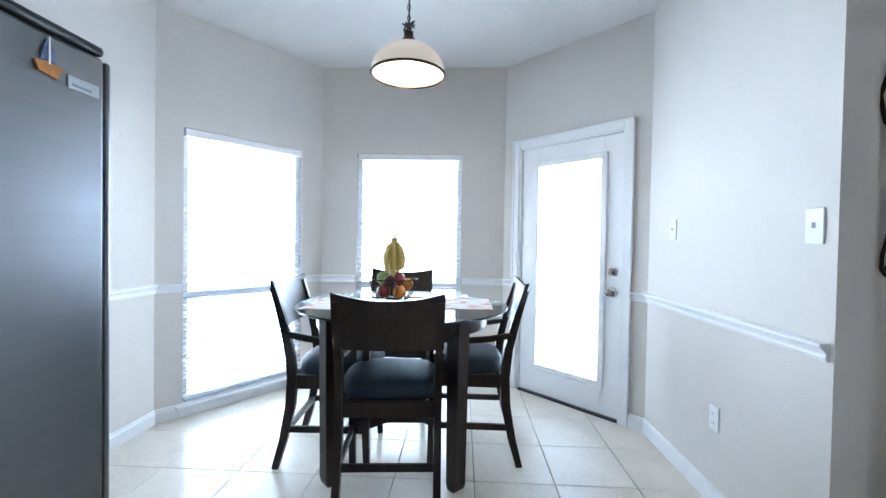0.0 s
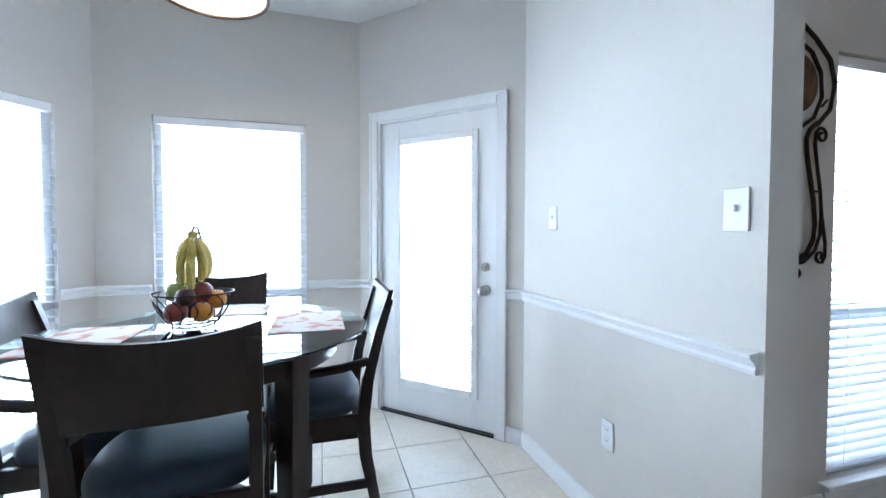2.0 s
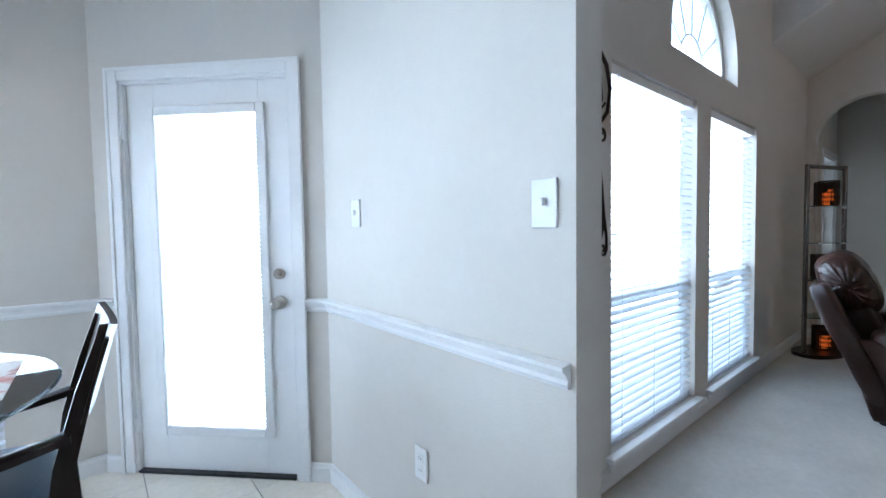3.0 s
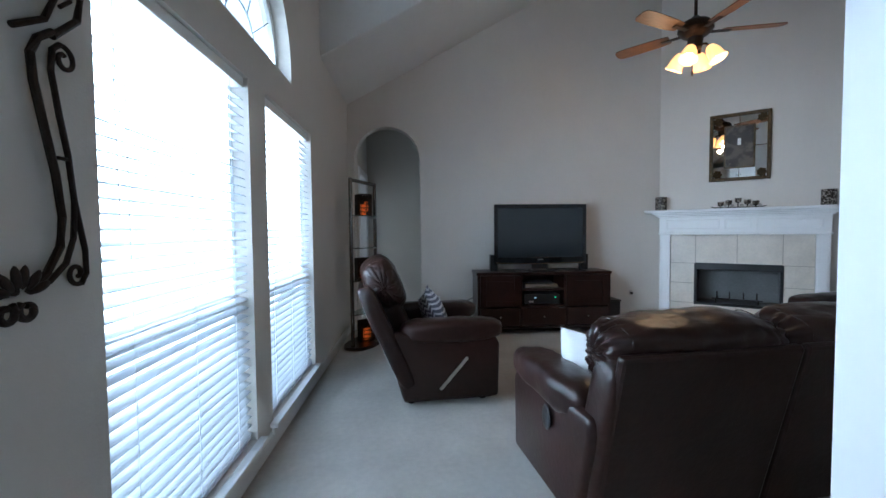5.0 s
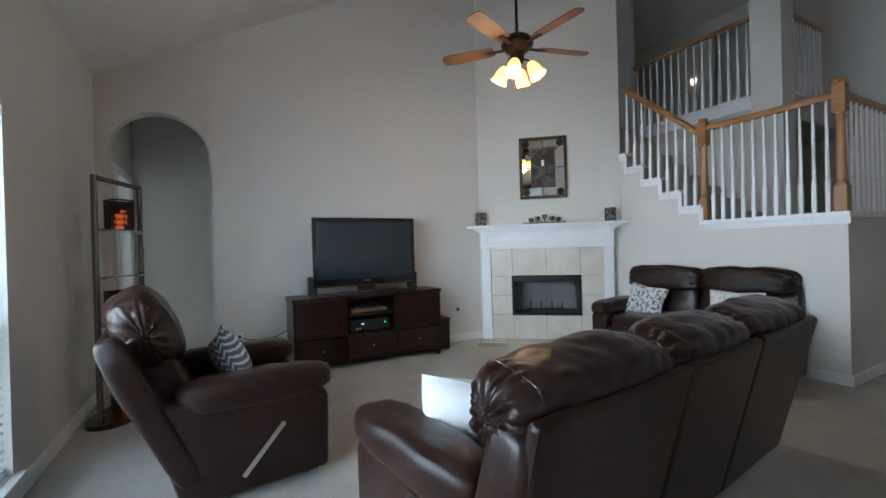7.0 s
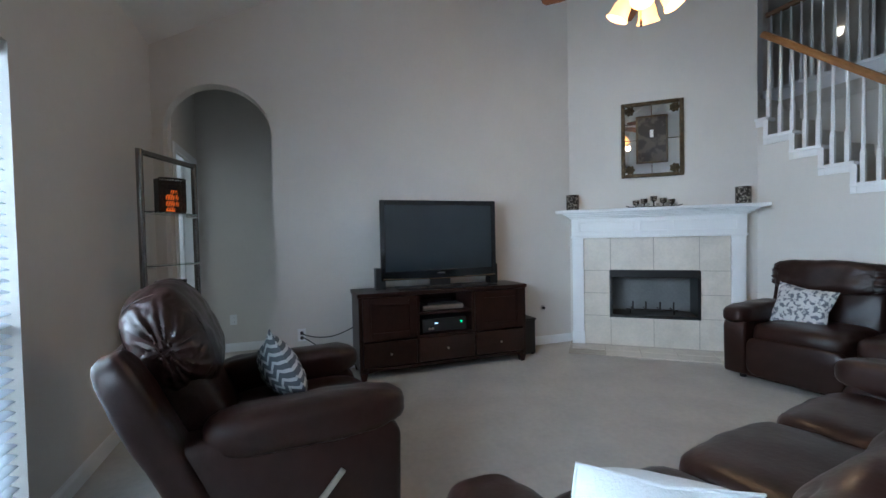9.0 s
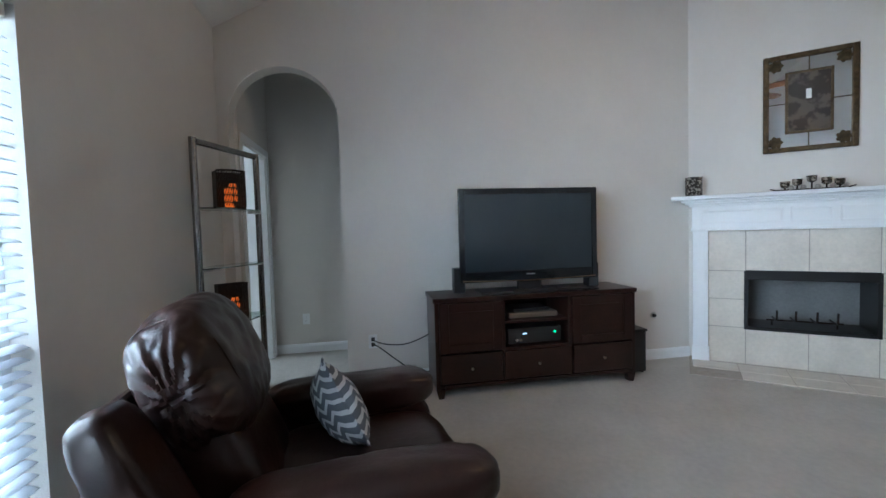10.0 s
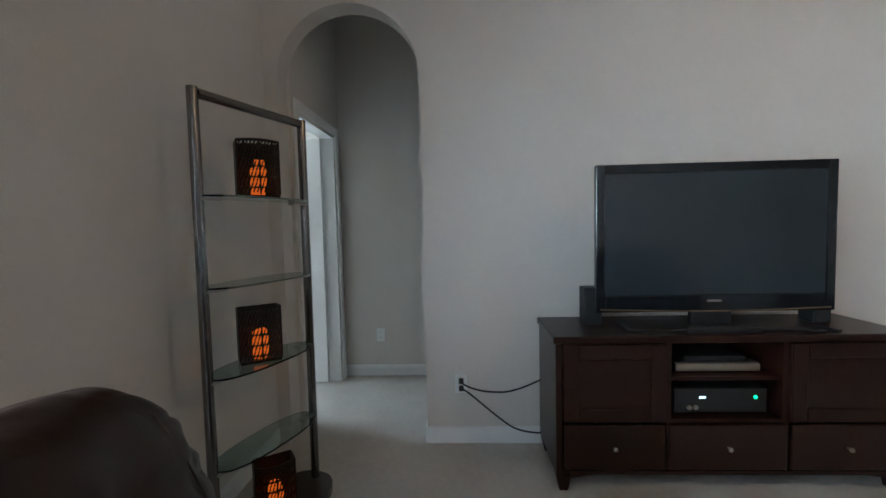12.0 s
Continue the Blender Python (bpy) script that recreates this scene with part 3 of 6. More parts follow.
def wall_plate(name, m, x, z, w, h, label, toggles=0, sockets=0):
    t = unit(m @ Matrix.Translation((x, 0, z)), name, label, name.replace("_", " "), "")
    part("plate", box(bmesh.new(), (-w / 2, -0.008, -h / 2), (w / 2, -0.0005, h / 2), 0.003), TRIM, t)
    for k in range(toggles):
        part("toggle", box(bmesh.new(), (-0.006, -0.02, -0.006), (0.006, -0.008, 0.014), 0.002), TRIM, t)
    for k in range(sockets):
        zz = 0.022 - 0.044 * k
        part("socket", box(bmesh.new(), (-0.016, -0.0105, zz - 0.014), (0.016, -0.008, zz + 0.014), 0.004), TRIM, t)
        for xx in (-0.006, 0.006):
            part("slot", box(bmesh.new(), (xx - 0.001, -0.0112, zz - 0.004), (xx + 0.001, -0.0104, zz + 0.005)), BLACK, t)
    return t


wall_plate("light_switch", MS, RC[1] - 2.298, 1.325, 0.078, 0.125, "wide white wall switch plate above the chair rail", 1)
wall_plate("light_switch", MS, RC[1] - 3.288, 1.34, 0.072, 0.118, "small white wall switch beside the bay door", 1)
wall_plate("wall_outlet", MS, RC[1] - 2.843, 0.42, 0.072, 0.118, "white double wall outlet under the chair rail", 0, 2)
wall_plate("wall_outlet", MT, WY - 1.558, 0.36, 0.072, 0.115, "white wall outlet with two black plugs", 0, 2)
wall_plate("wall_outlet", pose(8.45, 2.68, 0, 0, 0, -90), 0.42, 0.36, 0.072, 0.115, "white outlet on the hall wall", 0, 2)

# ---- fireplace ----
fc = 0.86
f = unit(MF, "fireplace_surround", "white wooden mantel with fluted legs and panelled frieze", "fireplace", "")
BW, FY = 0.83, -0.12
lw = 0.12
for sx in (-1, 1):
    x0 = fc + sx * BW
    x1 = x0 - sx * lw
    a, b = min(x0, x1), max(x0, x1)
    leg = part("leg", box(bmesh.new(), (a, FY, 0.0), (b, -0.001, 1.2), 0.004), TRIM, f)
    part("plinth", box(bmesh.new(), (a - 0.008, FY - 0.012, 0.0), (b + 0.008, FY - 0.0005, 0.14), 0.004), TRIM, leg)
    part("leg_panel", box(bmesh.new(), (a + 0.025, FY - 0.006, 0.2), (b - 0.025, FY - 0.0005, 1.12), 0.004), TRIM, leg)
part("frieze", box(bmesh.new(), (fc - BW - 0.005, FY - 0.012, 1.2), (fc + BW + 0.005, -0.001, 1.41), 0.004), TRIM, f)
part("frieze_band", box(bmesh.new(), (fc - BW - 0.014, FY - 0.026, 1.19), (fc + BW + 0.014, FY - 0.012, 1.215), 0.004), TRIM, f)
for a, b in ((-0.76, -0.18), (-0.13, 0.13), (0.18, 0.76)):
    for lo, hi in (((a, 1.25), (b, 1.268)), ((a, 1.356), (b, 1.374)), ((a, 1.268), (a + 0.018, 1.356)), ((b - 0.018, 1.268), (b, 1.356))):
        part("panel_bead", box(bmesh.new(), (fc + lo[0], FY - 0.027, lo[1]), (fc + hi[0], FY - 0.0125, hi[1]), 0.003), TRIM, f)
for k, (zz, dy, dx) in enumerate(((1.41, 0.03, 0.03), (1.43, 0.055, 0.06), (1.45, 0.08, 0.09))):
    part("crown", box(bmesh.new(), (fc - BW - dx, FY - dy, zz), (fc + BW + dx, -0.001, zz + 0.0195), 0.005), TRIM, f)
part("mantel_shelf", box(bmesh.new(), (fc - 1.0, FY - 0.12, 1.47), (fc + 1.0, -0.001, 1.505), 0.007), TRIM, f)
# tiles round the firebox
FB = (fc - 0.43, fc + 0.43, 0.325, 0.83)
inl, inr = fc - BW + lw, fc + BW - lw
xs = [inl, FB[0], fc, FB[1], inr]
zs = [0.0, FB[2], (FB[2] + FB[3]) / 2, FB[3], 1.195]
part("tile_backing", pierced(bmesh.new(), inr, 1.195, 0.07, [FB], Matrix.Translation((0, -0.0725, 0)), inl), GROUT, f)
for a, b in zip(xs, xs[1:]):
    for c, e in zip(zs, zs[1:]):
        if a >= FB[0] - 1e-6 and b <= FB[1] + 1e-6 and c >= FB[2] - 1e-6 and e <= FB[3] + 1e-6:
            continue
        part("tile", box(bmesh.new(), (a + 0.003, -0.08, c + 0.003), (b - 0.003, -0.073, e - 0.003), 0.002), HEARTH, f)
fb = unit(MF, "firebox", "black metal firebox with a grate inside", "firebox", "")
bm = bmesh.new()
y0, y1 = -0.0705, 0.36
for lo, hi in (((FB[0], y0, FB[2]), (FB[0] + 0.006, y1, FB[3])), ((FB[1] - 0.006, y0, FB[2]), (FB[1], y1, FB[3])), ((FB[0], y0, FB[2]), (FB[1], y1, FB[2] + 0.006)), ((FB[0], y0, FB[3] - 0.006), (FB[1], y1, FB[3]))):
    box(bm, lo, hi)
part("liner", bm, BLACK, fb)
part("back_panel", box(bmesh.new(), (FB[0] + 0.006, y1 - 0.006, FB[2] + 0.006), (FB[1] - 0.006, y1, FB[3] - 0.006)), material("fire_brick", (0.22, 0.215, 0.21), 0.9, vary=0.08, scale=5, bump=0.2), fb)
part("hood", box(bmesh.new(), (FB[0], -0.094, FB[3] - 0.075), (FB[1], -0.081, FB[3] + 0.008), 0.004), BLACK, fb)
for a, b in (((FB[0] - 0.012, FB[2] - 0.012), (FB[0] + 0.018, FB[3])), ((FB[1] - 0.018, FB[2] - 0.012), (FB[1] + 0.012, FB[3])), ((FB[0] + 0.018, FB[2] - 0.012), (FB[1] - 0.018, FB[2] + 0.02))):
    part("trim_frame", box(bmesh.new(), (a[0], -0.09, a[1]), (b[0], -0.0805, b[1]), 0.002), BLACK, fb)
for x in (-0.2, -0.07, 0.07, 0.2):
    bm = tube(bmesh.new(), [(fc + x, 0.22, FB[2] + 0.06), (fc + x, 0.04, FB[2] + 0.06), (fc + x, 0.0, FB[2] + 0.075), (fc + x, -0.01, FB[2] + 0.16)], 0.008, 6)
    part("grate_bar", bm, IRON, fb)
part("grate_rail", rod(bmesh.new(), (fc - 0.26, 0.1, FB[2] + 0.052), (fc + 0.26, 0.1, FB[2] + 0.052), 0.008, n=6), IRON, fb)
for x in (-0.22, 0.22):
    part("grate_leg", rod(bmesh.new(), (fc + x, 0.1, FB[2] + 0.006), (fc + x, 0.1, FB[2] + 0.052), 0.007, n=6), IRON, fb)
# hearth tiles in the floor
h = unit(MF, "hearth", "glossy beige tile hearth flush with the carpet", "hearth", "")
part("bed", box(bmesh.new(), (0.0, -0.56, 0.0005), (1.74, -0.001, 0.004)), GROUT, h)
for i in range(5):
    for j in range(2):
        a = 0.03 + i * 0.338
        if j == 0 or 0 < i < 5:
            part("tile", box(bmesh.new(), (a, -0.13 - 0.215 * (j + 1), 0.004), (a + 0.332, -0.13 - 0.215 * j - 0.006, 0.011), 0.002), HEARTH, h)

# ---- stairs: trims, rails, balusters ----
bm = bmesh.new()
tk = 0.012
box(bm, (3.95, SY - 0.13, LZ), (SX - 0.02, SY + 0.02, LZ + 0.045), 0.004)
box(bm, (3.95, SY + 0.0005, LZ - 0.06), (SX - 0.066, SY + tk, LZ), 0.003)
for i in range(NS):
    x, z = SX - 0.02 + TR * i, LZ + RISE * i
    box(bm, (x - 0.045, SY + 0.0005, z - 0.06), (x + 0.0, SY + tk, z + RISE), 0.003)
    box(bm, (x, SY + 0.0005, z + RISE - 0.06), (x + TR - 0.045, SY + tk, z + RISE), 0.003)
    box(bm, (x - 0.03, SY - 0.13, z + RISE), (x + TR, SY + 0.02, z + RISE + 0.03), 0.004)
setting("trim_stair", bm, TRIM, "white stepped trim and cap along the stair wall", "trim")
setting("trim_stair_end", box(bmesh.new(), (3.95, -6.6, LZ), (4.10, SY - 0.131, LZ + 0.045), 0.004), TRIM, "white cap on the landing wall", "trim")


def baluster_mesh(hgt):
    bm = bmesh.new()
    box(bm, (-0.017, -0.017, 0), (0.017, 0.017, 0.26), 0.003)
    lathe(bm, [(0.017, 0.26), (0.02, 0.275), (0.013, 0.29), (0.016, 0.32), (0.0125, hgt * 0.7), (0.010, hgt)], n=8)
    return mesh_from("baluster", bm, TRIM, True)


def railing(name, a, b, base_a, base_b, height, count, label, start=0.5, bases=None):
    """A rail on balusters from a to b; the foot of each baluster follows the base line or the given bases."""
    r = unit(Matrix.Translation((a[0], a[1], 0)), name, label, "railing", "")
    dx, dy = b[0] - a[0], b[1] - a[1]
    run = math.hypot(dx, dy)
    rise = base_b - base_a
    ang = math.degrees(math.atan2(dy, dx))
    rail = bmesh.new()
    ln = math.hypot(run, rise)
    prof = [(-0.028, -0.03), (0.028, -0.03), (0.032, 0.0), (0.024, 0.024), (0.0, 0.032), (-0.024, 0.024), (-0.032, 0.0)]
    prism(rail, prof, "x", 0, ln)
    ro = part("handrail", rail, OAK, r, "oak handrail")
    ro.matrix_local = pose(0, 0, base_a + height, 0, 0, ang) @ pose(0, 0, 0, 0, -math.degrees(math.atan2(rise, run)), 0)
    cache = {}
    for i in range(count):
        u = (i + start) / count
        z = bases[i] if bases else base_a + rise * u
        hh = round(base_a + rise * u + height - 0.028 - z, 2)
        if hh not in cache:
            cache[hh] = baluster_mesh(hh)
        k = new("baluster", cache[hh])
        k.parent = r
        k.matrix_local = pose(dx * u, dy * u, z, 0, 0, ang)
    return r


def newel(x, y, z, hgt, label):
    t = thing("newel_post", label, "newel post", (x, y, z))
    part("foot", box(bmesh.new(), (-0.045, -0.045, 0), (0.045, 0.045, 0.22), 0.004), OAK, t)
    part("turned_post", lathe(bmesh.new(), [(0.042, 0.22), (0.045, 0.24), (0.03, 0.26), (0.036, 0.32), (0.028, hgt - 0.36), (0.036, hgt - 0.33), (0.03, hgt - 0.31), (0.042, hgt - 0.29)], n=16), OAK, t, "", True)
    part("head", box(bmesh.new(), (-0.045, -0.045, hgt - 0.29), (0.045, 0.045, hgt - 0.06), 0.004), OAK, t)
    part("cap", lathe(bmesh.new(), [(0.05, hgt - 0.06), (0.055, hgt - 0.045), (0.035, hgt - 0.03), (0.045, hgt - 0.01), (0.02, hgt)], n=16), OAK, t, "", True)
    return t


ry = SY - 0.055
newel(5.14, ry, LZ + 0.045, 1.09, "turned oak newel post at the foot of the flight")
newel(4.02, ry, LZ + 0.045, 1.12, "turned oak newel post at the landing corner")
railing("stair_railing", (4.065, ry), (5.095, ry), LZ + 0.045, LZ + 0.045, 0.98, 11, "level oak and white railing along the landing")
n = 9
bases = []
for i in range(n):
    x = 5.185 + (6.13 - 5.185) * (i + 0.5) / n
    bases.append(LZ + RISE * (1 + int(max(0, x - (SX - 0.05)) // TR)) + 0.03)
railing("stair_railing", (5.185, ry), (6.13, ry), LZ + RISE + 0.01, LZ + RISE + 0.01 + 0.80, 0.80, n, "sloping oak and white railing up the stairs", bases=bases)
railing("stair_railing", (4.02, ry - 0.045), (4.02, -5.2), LZ + 0.045, LZ + 0.045, 0.98, 20, "oak and white railing along the landing side")
railing("gallery_railing", (5.30, GY - 0.05), (6.98, GY - 0.05), GZ + 0.04, GZ + 0.04, 0.98, 15, "oak and white railing along the upper gallery")
railing("gallery_railing", (5.05, GY - 0.31), (5.05, -5.5), GZ + 0.04, GZ + 0.04, 0.98, 11, "oak and white railing on the gallery side")
setting("trim_gallery", box(box(bmesh.new(), (5.292, GY - 0.12, GZ), (6.99, GY + 0.02, GZ + 0.04), 0.004), (5.292, GY - 0.001, GZ - 0.14), (6.99, GY + 0.012, GZ - 0.001), 0.003), TRIM, "white trim along the gallery edge", "trim")
setting("trim_gallery_side", box(bmesh.new(), (4.98, -6.5, GZ), (5.12, GY - 0.301, GZ + 0.04), 0.004), TRIM, "white trim along the gallery side", "trim")

# an unidentified bright spot upstairs, given the shape of a glowing sconce
sc = thing("bright_spot_sconce", "unidentified small bright spot in the upper hall, built as a glowing sconce", "wall lamp", (7.35, -6.6, 4.22))
part("back_plate", box(bmesh.new(), (-0.05, 0.001, -0.06), (0.05, 0.016, 0.08), 0.006), NICKEL, sc)
part("arm", tube(bmesh.new(), [(0, 0.016, 0.0), (0, 0.07, -0.01), (0, 0.09, 0.03)], 0.008, 8), NICKEL, sc)
part("shade", lathe(bmesh.new(), [(0.03, 0.03), (0.045, 0.06), (0.062, 0.14), (0.058, 0.14), (0.042, 0.06)], (0, 0.09, 0), 16), glowing("bright_spot_glow", (1.0, 0.88, 0.70), 2.2), sc, "glowing glass shade", True)

# ---- soft shapes ----
def puff(bm, lo, hi, p=4.5, cuts=9, wrinkle=0.0, seed=0.0, m=None, pleat=0.0):
    """A stuffed block: a box swollen to a rounded shape, with creases, and pleats gathered at its two ends along x."""
    c = Vector([(a + b) / 2 for a, b in zip(lo, hi)])
    s = Vector([abs(b - a) / 2 for a, b in zip(lo, hi)])
    tmp = bmesh.new()
    bmesh.ops.create_cube(tmp, size=2)
    bmesh.ops.subdivide_edges(tmp, edges=tmp.edges, cuts=cuts, use_grid_fill=True)
    grown = {}
    for v in tmp.verts:
        d = v.co
        k = (abs(d.x) ** p + abs(d.y) ** p + abs(d.z) ** p) ** (1 / p)
        q = d / k
        grown[v.index] = q.copy()
        v.co = Vector((q.x * s.x, q.y * s.y, q.z * s.z))
    if wrinkle:
        tmp.normal_update()
        for v in tmp.verts:
            w = c + v.co
            a = noise.noise(Vector((w.x * 7 + seed, w.y * 7, w.z * 7))) + 0.5 * noise.noise(Vector((w.x * 17, w.y * 17 + seed, w.z * 17)))
            fold = noise.noise(Vector((w.x * 9 + seed * 3, w.y * 14, w.z * 14 + seed)))
            ends = 0.12 + 0.5 * max(0.0, (abs(grown[v.index].x) - 0.55) / 0.45) if pleat else 0.2
            v.co += v.normal * (0.8 * a - ends * max(0.0, 1 - abs(fold) / 0.16)) * wrinkle
            if pleat:
                q = grown[v.index]
                near = max(0.0, (abs(q.x) - 0.72) / 0.28)
                ang = math.atan2(q.z, q.y)
                v.co += v.normal * pleat * near * math.sin(ang * 15 + 3 * noise.noise(Vector((ang * 3, seed, q.x * 2))))
    for v in tmp.verts:
        v.co += c
        if m is not None:
            v.co = m @ v.co
    me = bpy.data.meshes.new("puff_tmp")
    tmp.to_mesh(me)
    tmp.free()
    bm.from_mesh(me)
    bpy.data.meshes.remove(me)
    return bm


def seam(lo, hi, p, x, m, r=0.0022, grow=0.998):
    """A stitched welt round a stuffed block at the height x of its long axis."""
    c = Vector([(a + b) / 2 for a, b in zip(lo, hi)])
    s = Vector([abs(b - a) / 2 for a, b in zip(lo, hi)])
    u = abs(x - c.x) / s.x
    k = max(0.0, 1 - u ** p) ** (1 / p)
    pts = []
    for i in range(44):
        a = math.tau * i / 44
        y, z = math.cos(a), math.sin(a)
        n = (abs(y) ** p + abs(z) ** p) ** (1 / p)
        v = Vector((x, c.y + y / n * s.y * k * grow, c.z + z / n * s.z * k * grow))
        pts.append(m @ v if m is not None else v)
    return tube(bmesh.new(), pts, r, 6, True)


def soft(name, lo, hi, mat, parent, p=4.5, wrinkle=0.006, seed=0.0, m=None, label="", cuts=10, pleat=0.0, welts=()):
    ob = part(name, puff(bmesh.new(), lo, hi, p, cuts, wrinkle, seed, m, pleat), mat, parent, label, True)
    for x in welts:
        part("welt", seam(lo, hi, p, x, m), mat, ob)
    return ob


def seat_unit(t, x0, x1, b0, b1, i, lean, py, ext):
    """One seat of a reclining sofa, front towards -y: base, seat, footrest, back, head cushion and rear panel."""
    soft("footrest", (x0 + 0.005, -0.80, 0.06), (x1 - 0.005, -0.70, 0.38), LEATHER, t, 6, 0.006, i)
    soft("seat_cushion", (x0 + 0.003, -0.78, 0.28), (x1 - 0.003, -0.10, 0.49), LEATHER, t, 5, 0.012, i + 2.1)
    ml = Matrix.Translation((0, py, 0.40)) @ pose(0, 0, 0, -lean, 0, 0)
    soft("back_cushion", (x0 + 0.002, -0.15, -0.05), (x1 - 0.002, 0.07, 0.36 + ext), LEATHER, t, 5, 0.012, i + 4.3, ml)
    rc = ext > 0.1
    soft("head_cushion", (b0 - (0.04 if rc else 0.004), -0.23 if rc else -0.20, (0.10 if rc else 0.26) + ext), (b1 + (0.04 if rc else 0.004), 0.06 if rc else 0.085, (0.57 if rc else 0.545) + ext), LEATHER, t, 4.0 if ext < 0.1 else 2.7, 0.013, i + 6.7, ml, "", 46, 0.008 if ext < 0.1 else 0.005, (b0 + 0.075, b1 - 0.075))
    part("rear_panel", box(bmesh.new(), (b0 + 0.004, 0.065, -0.34), (b1 - 0.004, 0.108, (0.40 if rc else 0.475) + ext), 0.016, ml), LEATHER, t)


def reclining_sofa(label, seats, width, at, turn, lean=14, lever=False, py=-0.03, ext=0.0, group="brown leather seating"):
    t = thing("reclining_sofa" if seats > 1 else "recliner", label, "sofa" if seats > 1 else "recliner", at, turn, group)
    aw = 0.20
    inner = width - 2 * aw
    part("base", box(bmesh.new(), (-width / 2 + 0.03, -0.72, 0.03), (width / 2 - 0.03, -0.06, 0.30), 0.02), LEATHER, t)
    for k in range(seats):
        x0 = -width / 2 + aw + inner * k / seats
        x1 = x0 + inner / seats
        b0 = -width / 2 + 0.06 if k == 0 and seats > 1 else x0
        b1 = width / 2 - 0.06 if k == seats - 1 and seats > 1 else x1
        seat_unit(t, x0, x1, b0, b1, k * 1.9, lean, py, ext)
    for sx in (-1, 1):
        a, b = (-width / 2, -width / 2 + aw) if sx < 0 else (width / 2 - aw, width / 2)
        bm = bmesh.new()
        o = [(-0.76, 0.04), (-0.06, 0.04), (0.06, 0.46), (0.05, 0.54), (-0.70, 0.54), (-0.77, 0.44)]
        prism(bm, o, "x", a + 0.01, b - 0.01)
        e = list(bm.edges)
        bmesh.ops.bevel(bm, geom=e, offset=0.03, segments=3, affect="EDGES", profile=0.5)
        part("arm_side", bm, LEATHER, t, "", True)
        soft("arm_pad", (a - 0.014, -0.80, 0.45), (b + 0.014, -0.05, 0.62), LEATHER, t, 3.6, 0.012, sx * 3.0, None, "", 14)
    for sx in (-1, 1):
        ml = Matrix.Translation((0, py, 0.40)) @ pose(0, 0, 0, -lean, 0, 0)
        x = sx * (width / 2 - aw + 0.0)
        wing = 0.21 if seats == 1 else 0.16
        soft("back_wing", (min(x, x + sx * wing), -0.02 if seats == 1 else -0.06, -0.30), (max(x, x + sx * wing), 0.105, 0.42 + ext), LEATHER, t, 5, 0.006, sx, ml)
    if lever:
        part("lever", box(bmesh.new(), (-0.012, -0.012, -0.15), (0.0, 0.012, 0.15), 0.004, Matrix.Translation((-width / 2 - 0.004, -0.42, 0.24)) @ pose(0, 0, 0, 42, 0, 0)), NICKEL, t, "steel recline lever")
    else:
        part("release_tab", ball(bmesh.new(), (width / 2 + 0.004, -0.30, 0.40), 0.045, (0.12, 1, 1.3), 14), BLACK, t, "black recline release", True)
    for x in (-width / 2 + 0.12, width / 2 - 0.12):
        for y in (-0.66, -0.12):
            part("foot", rod(bmesh.new(), (x, y, 0), (x, y, 0.035), 0.025, n=10), BLACK, t)
    return t


sofa = reclining_sofa("dark brown leather three-seat reclining sofa on the carpet", 3, 2.34, (3.60, 0.03, 0), 97, 14, ext=-0.03)
love = reclining_sofa("dark brown leather two-seat sofa against the stair wall", 2, 1.68, (5.06, -2.69, 0), 186, 10, py=-0.05, ext=0.02)
rec = reclining_sofa("dark brown leather rocker recliner beside the window", 1, 0.98, (5.30, 2.03, 0), 6, 24, True, py=-0.04, ext=0.11)


def cushion(label, mat, size, at, rx, ry, rz, thick=0.085):
    """A square stuffed cushion, thin and pinched at its four corners."""
    t = thing("throw_pillow", label, "pillow", (0, 0, 0))
    t.matrix_world = pose(*at, rx, ry, rz)
    bm = bmesh.new()
    n = 16
    w, h = size
    g = {}
    for side in (1, -1):
        for i in range(n + 1):
            for j in range(n + 1):
                u, v = 2 * i / n - 1, 2 * j / n - 1
                b = max(0.0, (1 - u * u) * (1 - v * v)) ** 0.58
                pinch = 1 - 0.13 * (1 - abs(u * v)) * (abs(u) ** 6 + abs(v) ** 6) / 1.0
                z = side * thick * b + 0.009 * b * noise.noise(Vector((u * 2.2 + 5, v * 2.2, side * 3.0 + w * 9))) + 0.004 * noise.noise(Vector((u * 4, v * 4, side * 2.0)))
                if (i in (0, n) or j in (0, n)):
                    key = (i, j)
                    if key not in g:
                        g[key] = bm.verts.new((u * w / 2 * pinch, 0, v * h / 2 * pinch))
                    g[(side, i, j)] = g[key]
                else:
                    g[(side, i, j)] = bm.verts.new((u * w / 2 * pinch, z, v * h / 2 * pinch))
        for i in range(n):
            for j in range(n):
                bm.faces.new((g[(side, i, j)], g[(side, i + 1, j)], g[(side, i + 1, j + 1)], g[(side, i, j + 1)]))
    part("cover", bm, mat, t, "", True)
    edge = [(-w / 2, -h / 2), (w / 2, -h / 2), (w / 2, h / 2), (-w / 2, h / 2)]
    path = []
    for (a, b), (c, d) in zip(edge, edge[1:] + edge[:1]):
        for k in range(10):
            u, v = (a + (c - a) * k / 10) / (w / 2), (b + (d - b) * k / 10) / (h / 2)
            pinch = 1 - 0.13 * (1 - abs(u * v)) * (abs(u) ** 6 + abs(v) ** 6)
            path.append((u * w / 2 * pinch, 0, v * h / 2 * pinch))
    part("piping", tube(bmesh.new(), path, 0.004, 6, True), mat, t)
    return t


